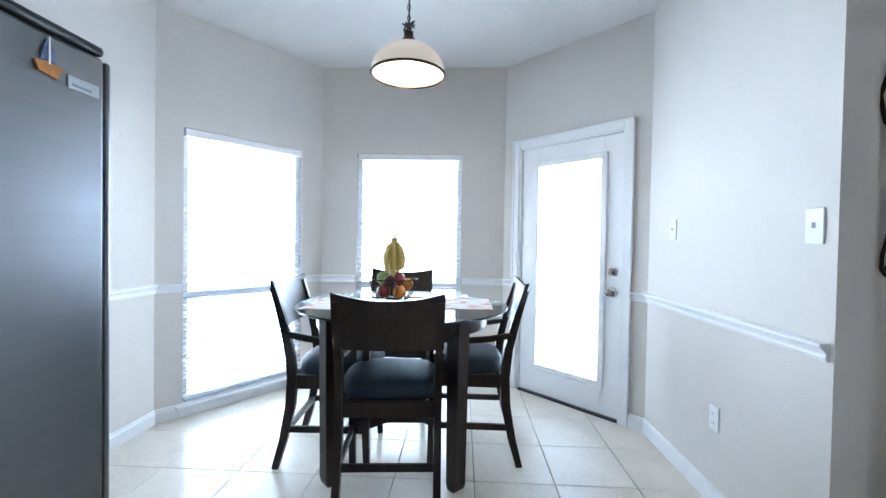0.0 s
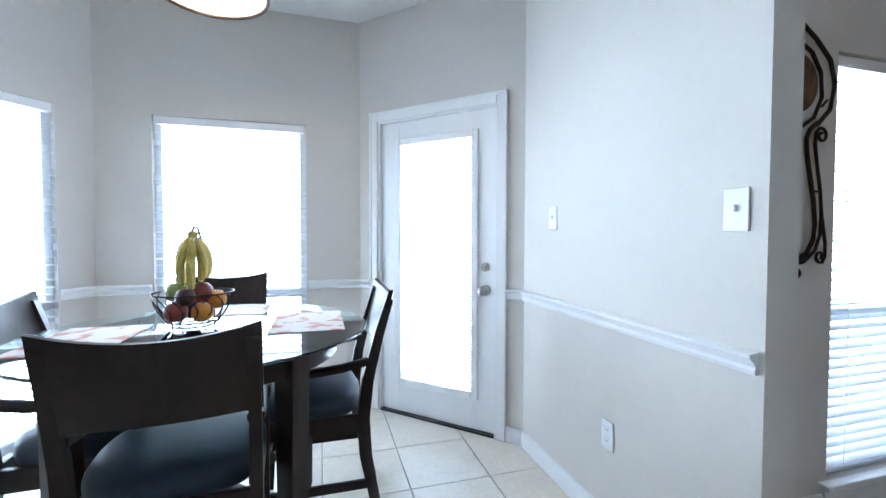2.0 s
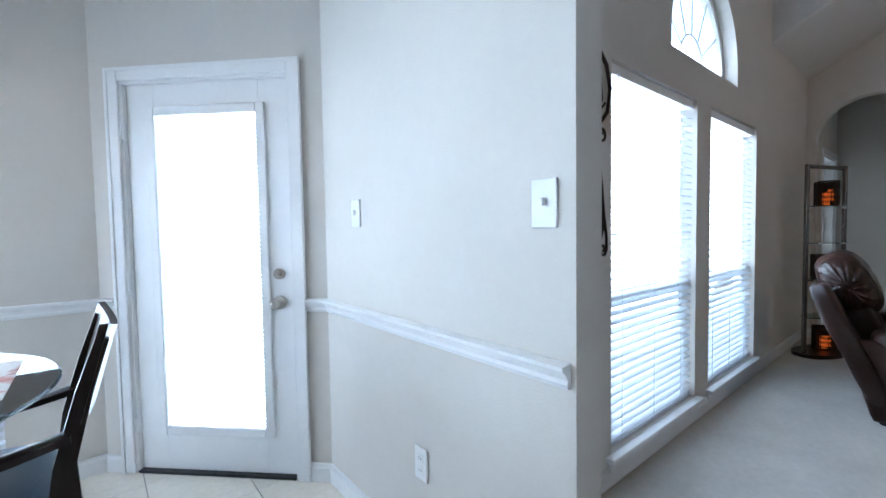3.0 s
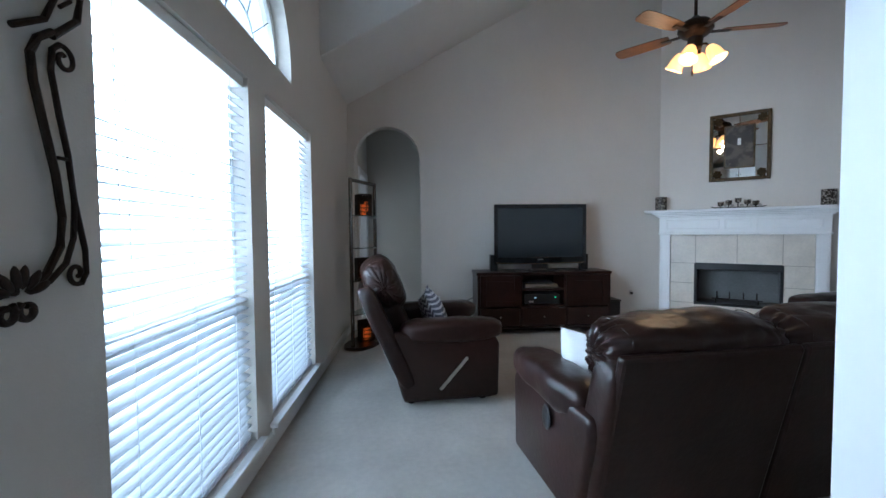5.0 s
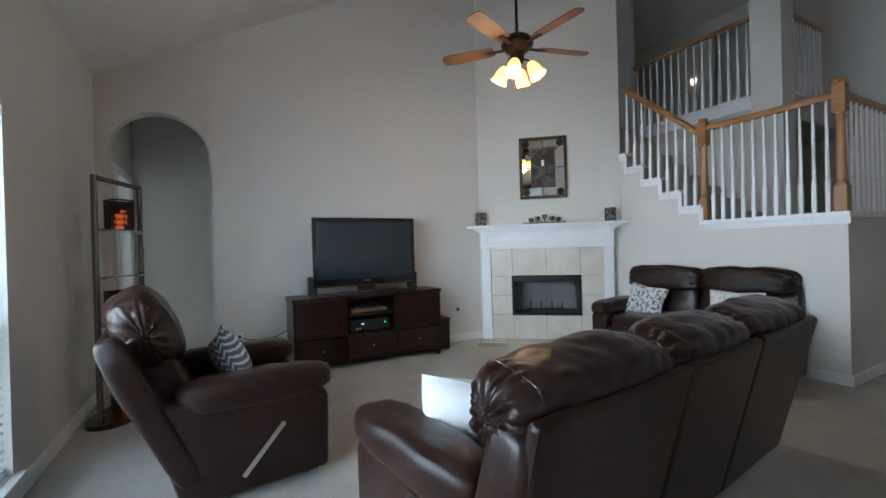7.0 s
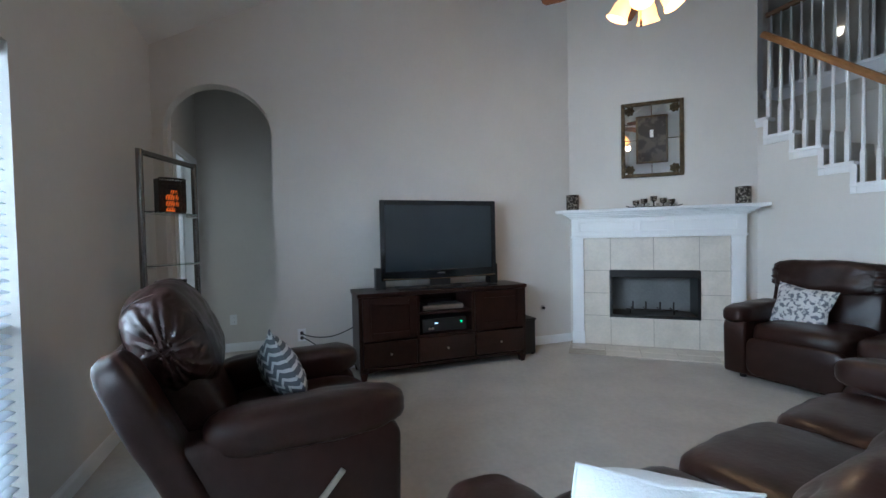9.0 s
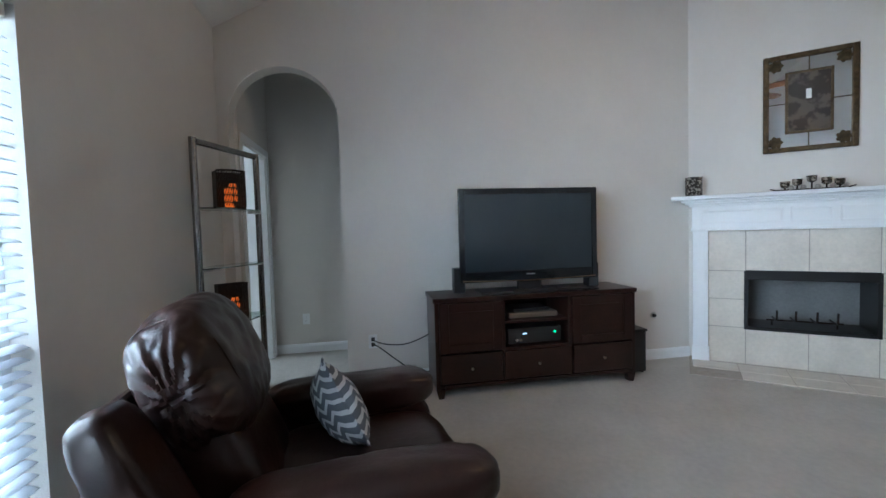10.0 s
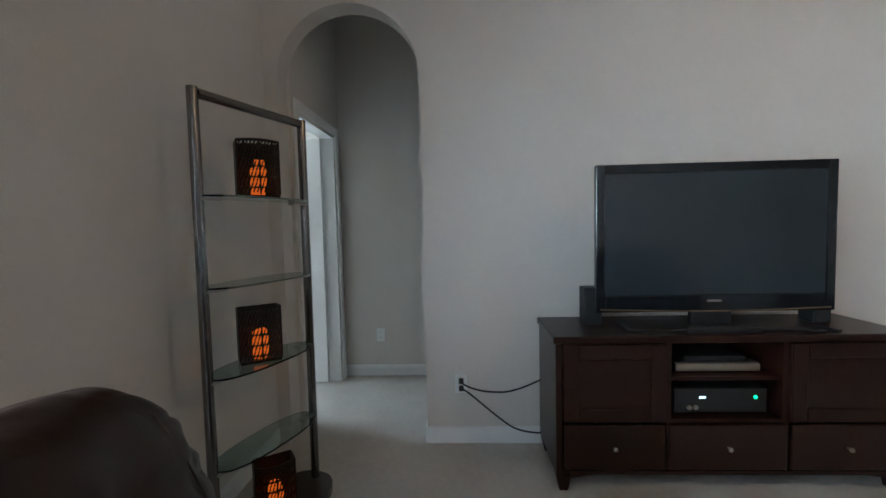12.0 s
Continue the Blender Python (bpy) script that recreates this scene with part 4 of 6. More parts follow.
def chevron_cloth(name, dark, light):
    """Zigzag stripes woven in two colours."""
    m = material(name, dark, 0.85, vary=0.05, bump=0.3, bump_scale=250)
    n, l = m.node_tree.nodes, m.node_tree.links
    tc = n.new("ShaderNodeTexCoord")
    sep = n.new("ShaderNodeSeparateXYZ")
    l.new(tc.outputs["Object"], sep.inputs[0])
    def math_node(op, a, b=None, v=None):
        k = n.new("ShaderNodeMath")
        k.operation = op
        l.new(a, k.inputs[0])
        if b is not None:
            l.new(b, k.inputs[1])
        elif v is not None:
            k.inputs[1].default_value = v
        return k.outputs[0]
    zig = math_node("PINGPONG", sep.outputs[0], v=0.032)
    s = math_node("ADD", sep.outputs[2], zig)
    s = math_node("MULTIPLY", s, v=22.0)
    s = math_node("FRACT", s)
    s = math_node("GREATER_THAN", s, v=0.6)
    mix = n.new("ShaderNodeMix")
    mix.data_type = "RGBA"
    l.new(s, mix.inputs[0])
    mix.inputs[6].default_value = (*dark, 1)
    mix.inputs[7].default_value = (*light, 1)
    l.new(mix.outputs[2], n["Principled BSDF"].inputs["Base Color"])
    return m


def blotched(name, light, dark, scale, edge):
    """Printed or mottled cloth: dark figures on a light ground."""
    m = material(name, light, 0.85, vary=0.04, bump=0.3, bump_scale=250)
    n, l = m.node_tree.nodes, m.node_tree.links
    tc = n.new("ShaderNodeTexCoord")
    v = n.new("ShaderNodeTexVoronoi")
    v.feature = "SMOOTH_F1"
    v.inputs["Scale"].default_value = scale
    d = n.new("ShaderNodeTexNoise")
    d.inputs["Scale"].default_value = scale * 1.3
    d.inputs["Detail"].default_value = 3
    l.new(tc.outputs["Object"], d.inputs[0])
    l.new(d.outputs["Color"], v.inputs["Vector"])
    r = n.new("ShaderNodeValToRGB")
    e = r.color_ramp.elements
    e[0].position, e[1].position = edge, edge + 0.08
    e[0].color, e[1].color = (*dark, 1), (*light, 1)
    l.new(d.outputs[0], r.inputs[0])
    l.new(r.outputs[0], n["Principled BSDF"].inputs["Base Color"])
    return m


WHITE_CLOTH = material("white_cloth", (0.87, 0.87, 0.87), 0.9, vary=0.02, bump=0.25, bump_scale=180)
CHEVRON = chevron_cloth("chevron_cloth", (0.13, 0.14, 0.16), (0.62, 0.62, 0.62))
FLORAL = blotched("floral_cloth", (0.62, 0.61, 0.60), (0.15, 0.16, 0.19), 27, 0.43)
SCRIPT = blotched("print_cloth", (0.64, 0.63, 0.61), (0.30, 0.30, 0.31), 44, 0.37)
cushion("plain white square throw pillow on the sofa", WHITE_CLOTH, (0.35, 0.34), (3.90, 0.945, 0.595), -20, -8, 64)
cushion("grey and white zigzag throw pillow on the recliner", CHEVRON, (0.35, 0.35), (5.46, 1.69, 0.585), -22, 28, 14)
cushion("grey floral print throw pillow on the two-seat sofa", FLORAL, (0.40, 0.35), (5.47, -2.30, 0.60), -22, 8, 188)
cushion("pale printed oblong throw pillow on the two-seat sofa", SCRIPT, (0.46, 0.30), (4.62, -2.36, 0.62), -20, 0, 182)

# ---- media console and television ----
c = thing("media_console", "dark cherry wood media console with open centre bays", "console", (6.85, 1.10, 0), -90)
CW, CD, CH = 1.633, 0.43, 0.76
part("top", box(bmesh.new(), (-0.012, -0.012, CH - 0.035), (CW + 0.012, CD, CH), 0.006), CHERRY, c)
for x in (0.0, CW - 0.03):
    part("side_panel", box(bmesh.new(), (x, 0.0, 0.07), (x + 0.03, CD, CH - 0.036), 0.003), CHERRY, c)
for x in (0.0, CW - 0.07):
    for y in (0.0, CD - 0.07):
        part("foot", prism(bmesh.new(), [(x, 0.07), (x + 0.07, 0.07), (x + 0.055, 0.0), (x + 0.015, 0.0)], "y", y, y + 0.06), CHERRY, c)
part("bottom_panel", box(bmesh.new(), (0.03, 0.01, 0.075), (CW - 0.03, CD, 0.10)), CHERRY, c)
part("back_panel", box(bmesh.new(), (0.03, CD - 0.015, 0.10), (CW - 0.03, CD - 0.003, CH - 0.036)), ESPRESSO, c)
part("toe_rail", prism(bmesh.new(), [(0.07, 0.10), (0.07, 0.065), (0.2, 0.085), (CW - 0.2, 0.085), (CW - 0.07, 0.065), (CW - 0.07, 0.10)], "y", -0.002, 0.012), CHERRY, c)
b0, b1 = 0.545, 1.06
for x in (b0 - 0.025, b1):
    part("divider", box(bmesh.new(), (x, 0.004, 0.10), (x + 0.025, CD - 0.016, CH - 0.036)), CHERRY, c)
part("bay_shelf", box(bmesh.new(), (b0, 0.02, 0.535), (b1, CD - 0.016, 0.553)), CHERRY, c)
part("bay_floor", box(bmesh.new(), (b0, 0.004, 0.335), (b1, CD - 0.016, 0.353)), CHERRY, c)
for a, b in ((0.03, b0 - 0.025), (b1 + 0.025, CW - 0.03)):
    d = part("cabinet_door", box(bmesh.new(), (a + 0.004, -0.006, 0.345), (b - 0.004, 0.014, CH - 0.042), 0.003), CHERRY, c)
    for lo, hi in (((a + 0.004, 0.345), (a + 0.075, CH - 0.042)), ((b - 0.075, 0.345), (b - 0.004, CH - 0.042)), ((a + 0.075, 0.345), (b - 0.075, 0.41)), ((a + 0.075, CH - 0.11), (b - 0.075, CH - 0.042))):
        part("door_frame", box(bmesh.new(), (lo[0], -0.016, lo[1]), (hi[0], -0.0065, hi[1]), 0.004), CHERRY, d)
for a, b in ((0.03, b0 - 0.03), (b0 - 0.02, b1 + 0.02), (b1 + 0.03, CW - 0.03)):
    d = part("drawer", box(bmesh.new(), (a + 0.004, -0.014, 0.112), (b - 0.004, 0.014, 0.33), 0.006), CHERRY, c)
    k = rod(bmesh.new(), ((a + b) / 2, -0.014, 0.222), ((a + b) / 2, -0.028, 0.222), 0.005, n=8)
    ball(k, ((a + b) / 2, -0.034, 0.222), 0.011, n=12)
    part("knob", k, NICKEL, d, "small bright metal knob", True)

t = thing("television", "large black flat television on the console, switched off", "television", (6.955, 0.876, 0.76), -90)
TW, Z0, Z1 = 1.147, 0.088, 0.82
bz = 0.045
part("back_shell", box(bmesh.new(), (0.03, 0.03, Z0 + 0.03), (TW - 0.03, 0.085, Z1 - 0.03), 0.015), BLACK, t)
for lo, hi in (((0, Z0), (bz, Z1)), ((TW - bz, Z0), (TW, Z1)), ((bz, Z1 - bz), (TW - bz, Z1)), ((bz, Z0), (TW - bz, Z0 + 0.085))):
    part("bezel", box(bmesh.new(), (lo[0], 0.0, lo[1]), (hi[0], 0.03, hi[1]), 0.005), SCREEN, t)
part("screen", box(bmesh.new(), (bz, 0.006, Z0 + 0.085), (TW - bz, 0.02, Z1 - bz)), material("screen_glass", (0.020, 0.026, 0.030), 0.10, vary=0.02, spec=0.7), t, "dark reflective glass screen")
bm = bmesh.new()
for i in range(14):
    u0, u1 = i / 14, (i + 1) / 14
    f0, f1 = [-0.004 - 0.006 * math.sin(math.pi * u) for u in (u0, u1)]
    z0, z1 = [Z0 + 0.014 - 0.012 * math.sin(math.pi * u) for u in (u0, u1)]
    vs = [bm.verts.new((0.02 + (TW - 0.04) * u, y, z)) for u, y, z in ((u0, f0, z0), (u1, f1, z1), (u1, f1, z1 + 0.006), (u0, f0, z0 + 0.006))]
    bm.faces.new(vs)
r = bmesh.ops.extrude_face_region(bm, geom=bm.faces[:])
bmesh.ops.translate(bm, vec=(0, 0.006, 0), verts=[v for v in r["geom"] if isinstance(v, bmesh.types.BMVert)])
part("trim_line", bm, material("bronze_line", (0.25, 0.15, 0.08), 0.3, metal=0.8), t)
part("maker_mark", box(bmesh.new(), (TW / 2 - 0.035, -0.0015, Z0 + 0.05), (TW / 2 + 0.035, 0.0, Z0 + 0.06)), NICKEL, t)
part("stand_neck", box(bmesh.new(), (TW / 2 - 0.10, 0.02, 0.015), (TW / 2 + 0.10, 0.06, Z0 + 0.04), 0.01), BLACK, t)
part("stand_base", box(bmesh.new(), (TW / 2 - 0.42, -0.05, 0.0), (TW / 2 + 0.42, 0.16, 0.018), 0.006), BLACK, t)


def small_speaker(y, w, d, h, x, label):
    s = thing("speaker", label, "speaker", (x, y, 0.76))
    part("cabinet", box(bmesh.new(), (-d / 2, -w / 2, 0), (d / 2, w / 2, h), 0.006), BLACK, s)
    part("grille", box(bmesh.new(), (-d / 2 - 0.006, -w / 2 + 0.006, 0.01), (-d / 2 - 0.0005, w / 2 - 0.006, h - 0.008), 0.002), DARK, s)


small_speaker(0.86, 0.09, 0.10, 0.20, 7.10, "small black satellite speaker behind the television")
small_speaker(-0.29, 0.09, 0.10, 0.20, 7.10, "small black satellite speaker behind the television")
cs = thing("centre_speaker", "low black centre speaker under the television", "speaker", (6.89, 0.30, 0.76))
part("cabinet", box(bmesh.new(), (-0.02, -0.17, 0), (0.0, 0.17, 0.035), 0.006), BLACK, cs)
for y, w in ((-0.12, 0.05), (-0.20, 0.03)):
    rm = thing("remote_control", "small black remote lying on the console", "remote", (6.89, y - 0.02, 0.76), 12)
    part("body", box(bmesh.new(), (-0.02, -w / 2, 0), (0.10, w / 2, 0.014), 0.005), BLACK, rm)

GREEN, BLUE_LED = glowing("green_led", (0.05, 0.9, 0.35), 1.6), glowing("blue_led", (0.5, 0.75, 1.0), 2.2)
p = thing("disc_player", "slim silver disc player on the upper bay shelf", "disc player", (6.93, 0.30, 0.553))
part("case", box(bmesh.new(), (0, -0.20, 0.008), (0.26, 0.20, 0.048), 0.003), STEEL, p)
part("front", box(bmesh.new(), (-0.01, -0.20, 0.008), (-0.0005, 0.20, 0.044), 0.003), NICKEL, p)
part("lid", box(bmesh.new(), (0.02, -0.15, 0.0485), (0.24, 0.15, 0.075), 0.006), BLACK, p)
for y in (-0.17, 0.17):
    part("foot", box(bmesh.new(), (0.02, y - 0.015, 0), (0.2, y + 0.015, 0.008)), BLACK, p)
r = thing("receiver_box", "black receiver with small blue and green lights", "receiver", (6.90, 0.30, 0.353))
part("case", box(bmesh.new(), (0, -0.22, 0.01), (0.30, 0.22, 0.13), 0.004), BLACK, r)
part("display", box(bmesh.new(), (-0.003, 0.07, 0.082), (-0.0005, 0.10, 0.092)), BLUE_LED, r, "small blue display")
part("power_light", rod(bmesh.new(), (0, -0.165, 0.088), (-0.004, -0.165, 0.088), 0.009, n=12), GREEN, r, "green power light")
for y in (0.15, 0.12):
    part("dial", rod(bmesh.new(), (0, y, 0.04), (-0.012, y, 0.04), 0.012, n=14), NICKEL, r)
for y in (-0.18, 0.18):
    part("foot", box(bmesh.new(), (0.03, y - 0.015, 0), (0.25, y + 0.015, 0.01)), BLACK, r)
sw = thing("subwoofer", "black box subwoofer on the carpet beside the console", "subwoofer", (7.12, -0.66, 0))
part("cabinet", box(bmesh.new(), (-0.13, -0.07, 0.015), (0.13, 0.085, 0.36), 0.008), BLACK, sw)
part("top_edge", box(bmesh.new(), (-0.14, -0.078, 0.3605), (0.14, 0.092, 0.38), 0.005), BLACK, sw)
for x in (-0.1, 0.1):
    for y in (-0.05, 0.06):
        part("foot", rod(bmesh.new(), (x, y, 0), (x, y, 0.016), 0.012, n=8), BLACK, sw)


def cable(name, pts, r, label, mat=None):
    cu = bpy.data.curves.new(name, "CURVE")
    cu.dimensions, cu.bevel_depth, cu.bevel_resolution = "3D", r, 2
    sp = cu.splines.new("NURBS")
    sp.points.add(len(pts) - 1)
    for q, v in zip(sp.points, pts):
        q.co = (*v, 1)
    sp.use_endpoint_u, sp.order_u = True, 3
    cu.materials.append(mat or BLACK)
    return tagged(new(name, cu), label, "cable")


cable("power_cable", [(7.275, 1.565, 0.385), (7.24, 1.54, 0.37), (7.22, 1.42, 0.34), (7.23, 1.25, 0.335), (7.25, 1.10, 0.40)], 0.005, "thin black power cable from outlet to console")
cable("power_cable", [(7.275, 1.56, 0.345), (7.23, 1.52, 0.34), (7.2, 1.35, 0.20), (7.22, 1.22, 0.10), (7.26, 1.08, 0.08)], 0.005, "thin black cable drooping from outlet to floor")
pl = thing("power_plug", "black plugs pushed into the wall outlet", "plug", (7.30, 1.558, 0.36))
part("plug", box(bmesh.new(), (-0.03, -0.014, 0.008), (0.0, 0.014, 0.036), 0.005), BLACK, pl)
part("plug", box(bmesh.new(), (-0.03, -0.014, -0.036), (0.0, 0.014, -0.008), 0.005), BLACK, pl)
gv = thing("gas_valve", "round chrome gas key valve low on the wall", "gas valve", (TX, -1.03, 0.415))
part("rosette", rod(bmesh.new(), (-0.0005, 0, 0), (-0.008, 0, 0), 0.03, n=20), NICKEL, gv, "", True)
part("key_socket", rod(bmesh.new(), (-0.008, 0, 0), (-0.03, 0, 0), 0.014, n=14), DARK, gv)

# ---- steel shelf tower with lanterns ----
ang = math.degrees(math.atan2(2.288 - 2.492, 6.891 - 6.34))
s = thing("shelf_tower", "brushed steel frame tower with oval glass shelves", "shelf", (6.635, 2.41, 0), ang)
HW, SH = 0.285, 1.815
TUBE = material("brushed_tube", (0.20, 0.19, 0.18), 0.26, metal=1.0, vary=0.08, scale=3, stretch=(6, 6, 0.1))
for x in (-HW, HW):
    part("post", rod(bmesh.new(), (x, 0, 0.03), (x, 0, SH + 0.014), 0.02, n=16), TUBE, s, "", True)
part("top_bar", rod(bmesh.new(), (-HW + 0.015, 0, SH - 0.005), (HW - 0.015, 0, SH - 0.005), 0.019, n=16), TUBE, s, "", True)
SHELF_GLASS = clear_glass("shelf_glass", (0.50, 0.66, 0.62))
def oval(a, b, n=36, e=0.8):
    return [(a * math.copysign(abs(math.cos(q)) ** e, math.cos(q)), b * math.copysign(abs(math.sin(q)) ** e, math.sin(q))) for q in [math.tau * i / n for i in range(n)]]
for z in (1.43, 1.08, 0.73, 0.37):
    g = part("glass_shelf", prism(bmesh.new(), oval(0.272, 0.095), "z", z, z + 0.008), SHELF_GLASS, s, "clear oval glass shelf")
    part("bracket", box(bmesh.new(), (-HW, -0.02, z - 0.014), (-HW + 0.09, 0.02, z - 0.001), 0.003), NICKEL, g)
    part("bracket", box(bmesh.new(), (HW - 0.09, -0.02, z - 0.014), (HW, 0.02, z - 0.001), 0.003), NICKEL, g)
part("base_plate", prism(bmesh.new(), oval(0.33, 0.17), "z", 0.0, 0.035), ESPRESSO, s, "dark oval base plate")
AMBER = glowing("amber_light", (1.0, 0.17, 0.015), 0.42)
LATTICE = material("lantern_metal", (0.02, 0.018, 0.017), 0.5, metal=0.5, vary=0.2)


def candle_lantern(at, turn):
    t = thing("candle_lantern", "black filigree metal lantern with an amber glowing candle", "lantern", at, turn, "lanterns on the tower")
    w, dp, h = 0.082, 0.045, 0.235
    part("base", box(bmesh.new(), (-w, -dp, 0), (w, dp, 0.012), 0.003), LATTICE, t)
    n = 8
    def face(u):
        return -dp - 0.035 * (1 - u * u)
    part("candle", lathe(bmesh.new(), [(0.028, 0.013), (0.03, 0.05), (0.029, 0.125), (0.02, 0.13)], (0, 0.0, 0), 14), AMBER, t, "lit amber candle", True)
    part("back_plate", box(bmesh.new(), (-w, dp - 0.006, 0.012), (w, dp, h), 0.002), LATTICE, t)
    for sx in (-1, 1):
        part("side_plate", box(bmesh.new(), (sx * w - 0.004, -dp, 0.012), (sx * w + 0.004, dp - 0.007, h), 0.002), LATTICE, t)
    bm = bmesh.new()
    for i in (0, 1, 3, 5, 6):
        u = -1 + 2 * i / 6
        tube(bm, [(u * w, face(u), 0.012), (u * w, face(u), h)], 0.004, 5)
    for k in range(5):
        z0 = 0.02 + k * 0.044
        for i in range(6):
            ua, ub = -1 + 2 * i / 6, -1 + 2 * (i + 1) / 6
            um = (ua + ub) / 2
            for q in ((ua, um), (um, ub)):
                for zz in ((z0, z0 + 0.022), (z0 + 0.022, z0)) if q[0] == ua else ((z0 + 0.022, z0), (z0, z0 + 0.022)):
                    tube(bm, [(q[0] * w, face(q[0]), zz[0]), (q[1] * w, face(q[1]), zz[1] + 0.018)], 0.0038, 4)
    part("filigree", bm, LATTICE, t)
    # the candle's glow as an emissive cut-out just behind the filigree
    part("glow_panel", prism(bmesh.new(), [(-0.024, 0.045), (0.024, 0.045), (0.027, 0.10), (0.018, 0.155), (-0.018, 0.155), (-0.027, 0.10)], "y", -0.068, -0.066), AMBER, t, "flat glowing panel standing in for candlelight behind the metalwork")
    rim = bmesh.new()
    tube(rim, [(u / 6 * w, face(u / 6), h) for u in range(-6, 7)], 0.006, 6)
    part("rim", rim, LATTICE, t)
    return t


for dx, z in ((0.0, 1.438), (-0.03, 0.738), (0.015, 0.035)):
    q = s.matrix_world @ Vector((dx, 0.0, z))
    candle_lantern(q, ang - 36)

# ---- on and over the mantel ----
def mantel_at(x, y, z):
    return MF @ Vector((x, y, z))
mang = math.degrees(math.atan2(Q[1] - P[1], Q[0] - P[0]))
CRACKLE = blotched("mosaic_glass", (0.30, 0.26, 0.22), (0.03, 0.025, 0.02), 40, 0.5)
CRACKLE.node_tree.nodes["Principled BSDF"].inputs["Roughness"].default_value = 0.2
for x in (0.04, 1.66):
    v = thing("candle_holder", "dark mosaic glass candle holder on the mantel", "candle holder", mantel_at(x, -0.13, 1.505), 0, "mantel holders")
    part("cup", lathe(bmesh.new(), [(0.06, 0.0), (0.068, 0.01), (0.068, 0.165), (0.07, 0.17), (0.061, 0.17), (0.06, 0.02)], n=20), CRACKLE, v, "", True)
    part("candle", lathe(bmesh.new(), [(0.036, 0.012), (0.036, 0.075), (0.003, 0.078), (0.0, 0.09)], n=14), WHITE_CLOTH, v, "", True)
k = thing("candelabra_tray", "dark metal tray with five small votive cups", "candle tray", mantel_at(fc, -0.13, 1.505), mang)
k.scale = (1.22, 1.22, 1.22)
part("tray", tube(bmesh.new(), [(-0.22, 0, 0.018), (-0.19, 0, 0.008), (-0.1, 0, 0.006), (0.1, 0, 0.006), (0.19, 0, 0.008), (0.22, 0, 0.018)], [0.004, 0.006, 0.006, 0.006, 0.006, 0.004], 8), IRON, k)
for x, z in ((-0.14, 0.02), (-0.075, 0.032), (0.0, 0.05), (0.075, 0.032), (0.14, 0.02)):
    a = part("arm", rod(bmesh.new(), (x, 0, 0.006), (x, 0, z), 0.005, n=8), IRON, k)
    part("votive_cup", lathe(bmesh.new(), [(0.012, z), (0.026, z + 0.01), (0.028, z + 0.045), (0.024, z + 0.045), (0.02, z + 0.012)], (x, 0, 0), 14), CRACKLE, k, "smoky glass votive cup", True)
    ball(bm := bmesh.new(), (x + 0.03, -0.01, 0.022), 0.016, n=10)
    part("leaf_knob", bm, NICKEL, k, "", True)

MIRROR = bpy.data.materials.new("mirror_glass")
MIRROR.use_nodes = True
mb = MIRROR.node_tree.nodes["Principled BSDF"]
mb.inputs["Metallic"].default_value, mb.inputs["Roughness"].default_value = 1.0, 0.03
mb.inputs["Base Color"].default_value = (0.75, 0.76, 0.76, 1)
GILT = material("aged_gilt", (0.085, 0.062, 0.034), 0.45, metal=0.7, vary=0.35, scale=25, bump=0.6, bump_scale=45)
mx, mz0, mz1, mw = 0.86, 1.84, 2.65, 0.305
a = unit(MF, "wall_mirror", "aged gilt mirror with a dark framed picture inset", "mirror", "")
for lo, hi in (((mx - mw, mz0), (mx - mw + 0.04, mz1)), ((mx + mw - 0.04, mz0), (mx + mw, mz1)), ((mx - mw + 0.04, mz0), (mx + mw - 0.04, mz0 + 0.04)), ((mx - mw + 0.04, mz1 - 0.04), (mx + mw - 0.04, mz1))):
    part("frame_bar", box(bmesh.new(), (lo[0], -0.035, lo[1]), (hi[0], -0.002, hi[1]), 0.008), GILT, a)
part("mirror_glass", box(bmesh.new(), (mx - mw + 0.04, -0.014, mz0 + 0.04), (mx + mw - 0.04, -0.006, mz1 - 0.04)), MIRROR, a)
pw, pz0, pz1 = 0.155, mz0 + 0.15, mz1 - 0.15
for lo, hi in (((mx - pw, pz0), (mx - pw + 0.02, pz1)), ((mx + pw - 0.02, pz0), (mx + pw, pz1)), ((mx - pw + 0.02, pz0), (mx + pw - 0.02, pz0 + 0.02)), ((mx - pw + 0.02, pz1 - 0.02), (mx + pw - 0.02, pz1))):
    part("inner_frame", box(bmesh.new(), (lo[0], -0.026, lo[1]), (hi[0], -0.0145, hi[1]), 0.004), GILT, a)
PICTURE = blotched("dark_picture", (0.10, 0.085, 0.075), (0.035, 0.03, 0.028), 7, 0.5)
PICTURE.node_tree.nodes["Principled BSDF"].inputs["Roughness"].default_value = 0.12
part("picture", box(bmesh.new(), (mx - pw + 0.02, -0.021, pz0 + 0.02), (mx + pw - 0.02, -0.0145, pz1 - 0.02)), PICTURE, a, "dark brown glazed picture")
part("picture_figure", box(bmesh.new(), (mx - 0.02, -0.0225, (pz0 + pz1) / 2 + 0.02), (mx + 0.015, -0.0213, (pz0 + pz1) / 2 + 0.10), 0.01), WHITE_CLOTH, a)
for sx in (-1, 1):
    for z in (mz0 + 0.085, mz1 - 0.085):
        bm = lathe(bmesh.new(), [(0.046, 0.0), (0.048, 0.006), (0.036, 0.010), (0.03, 0.006), (0.018, 0.012), (0.0, 0.016)], n=28)
        for v in bm.verts:
            q = math.atan2(v.co.y, v.co.x)
            v.co *= 1 + 0.14 * math.cos(7 * q)
        part("corner_rosette", bm, GILT, a, "", True).matrix_local = pose(mx + sx * (mw - 0.085), -0.0145, z, 90, 0, 0)
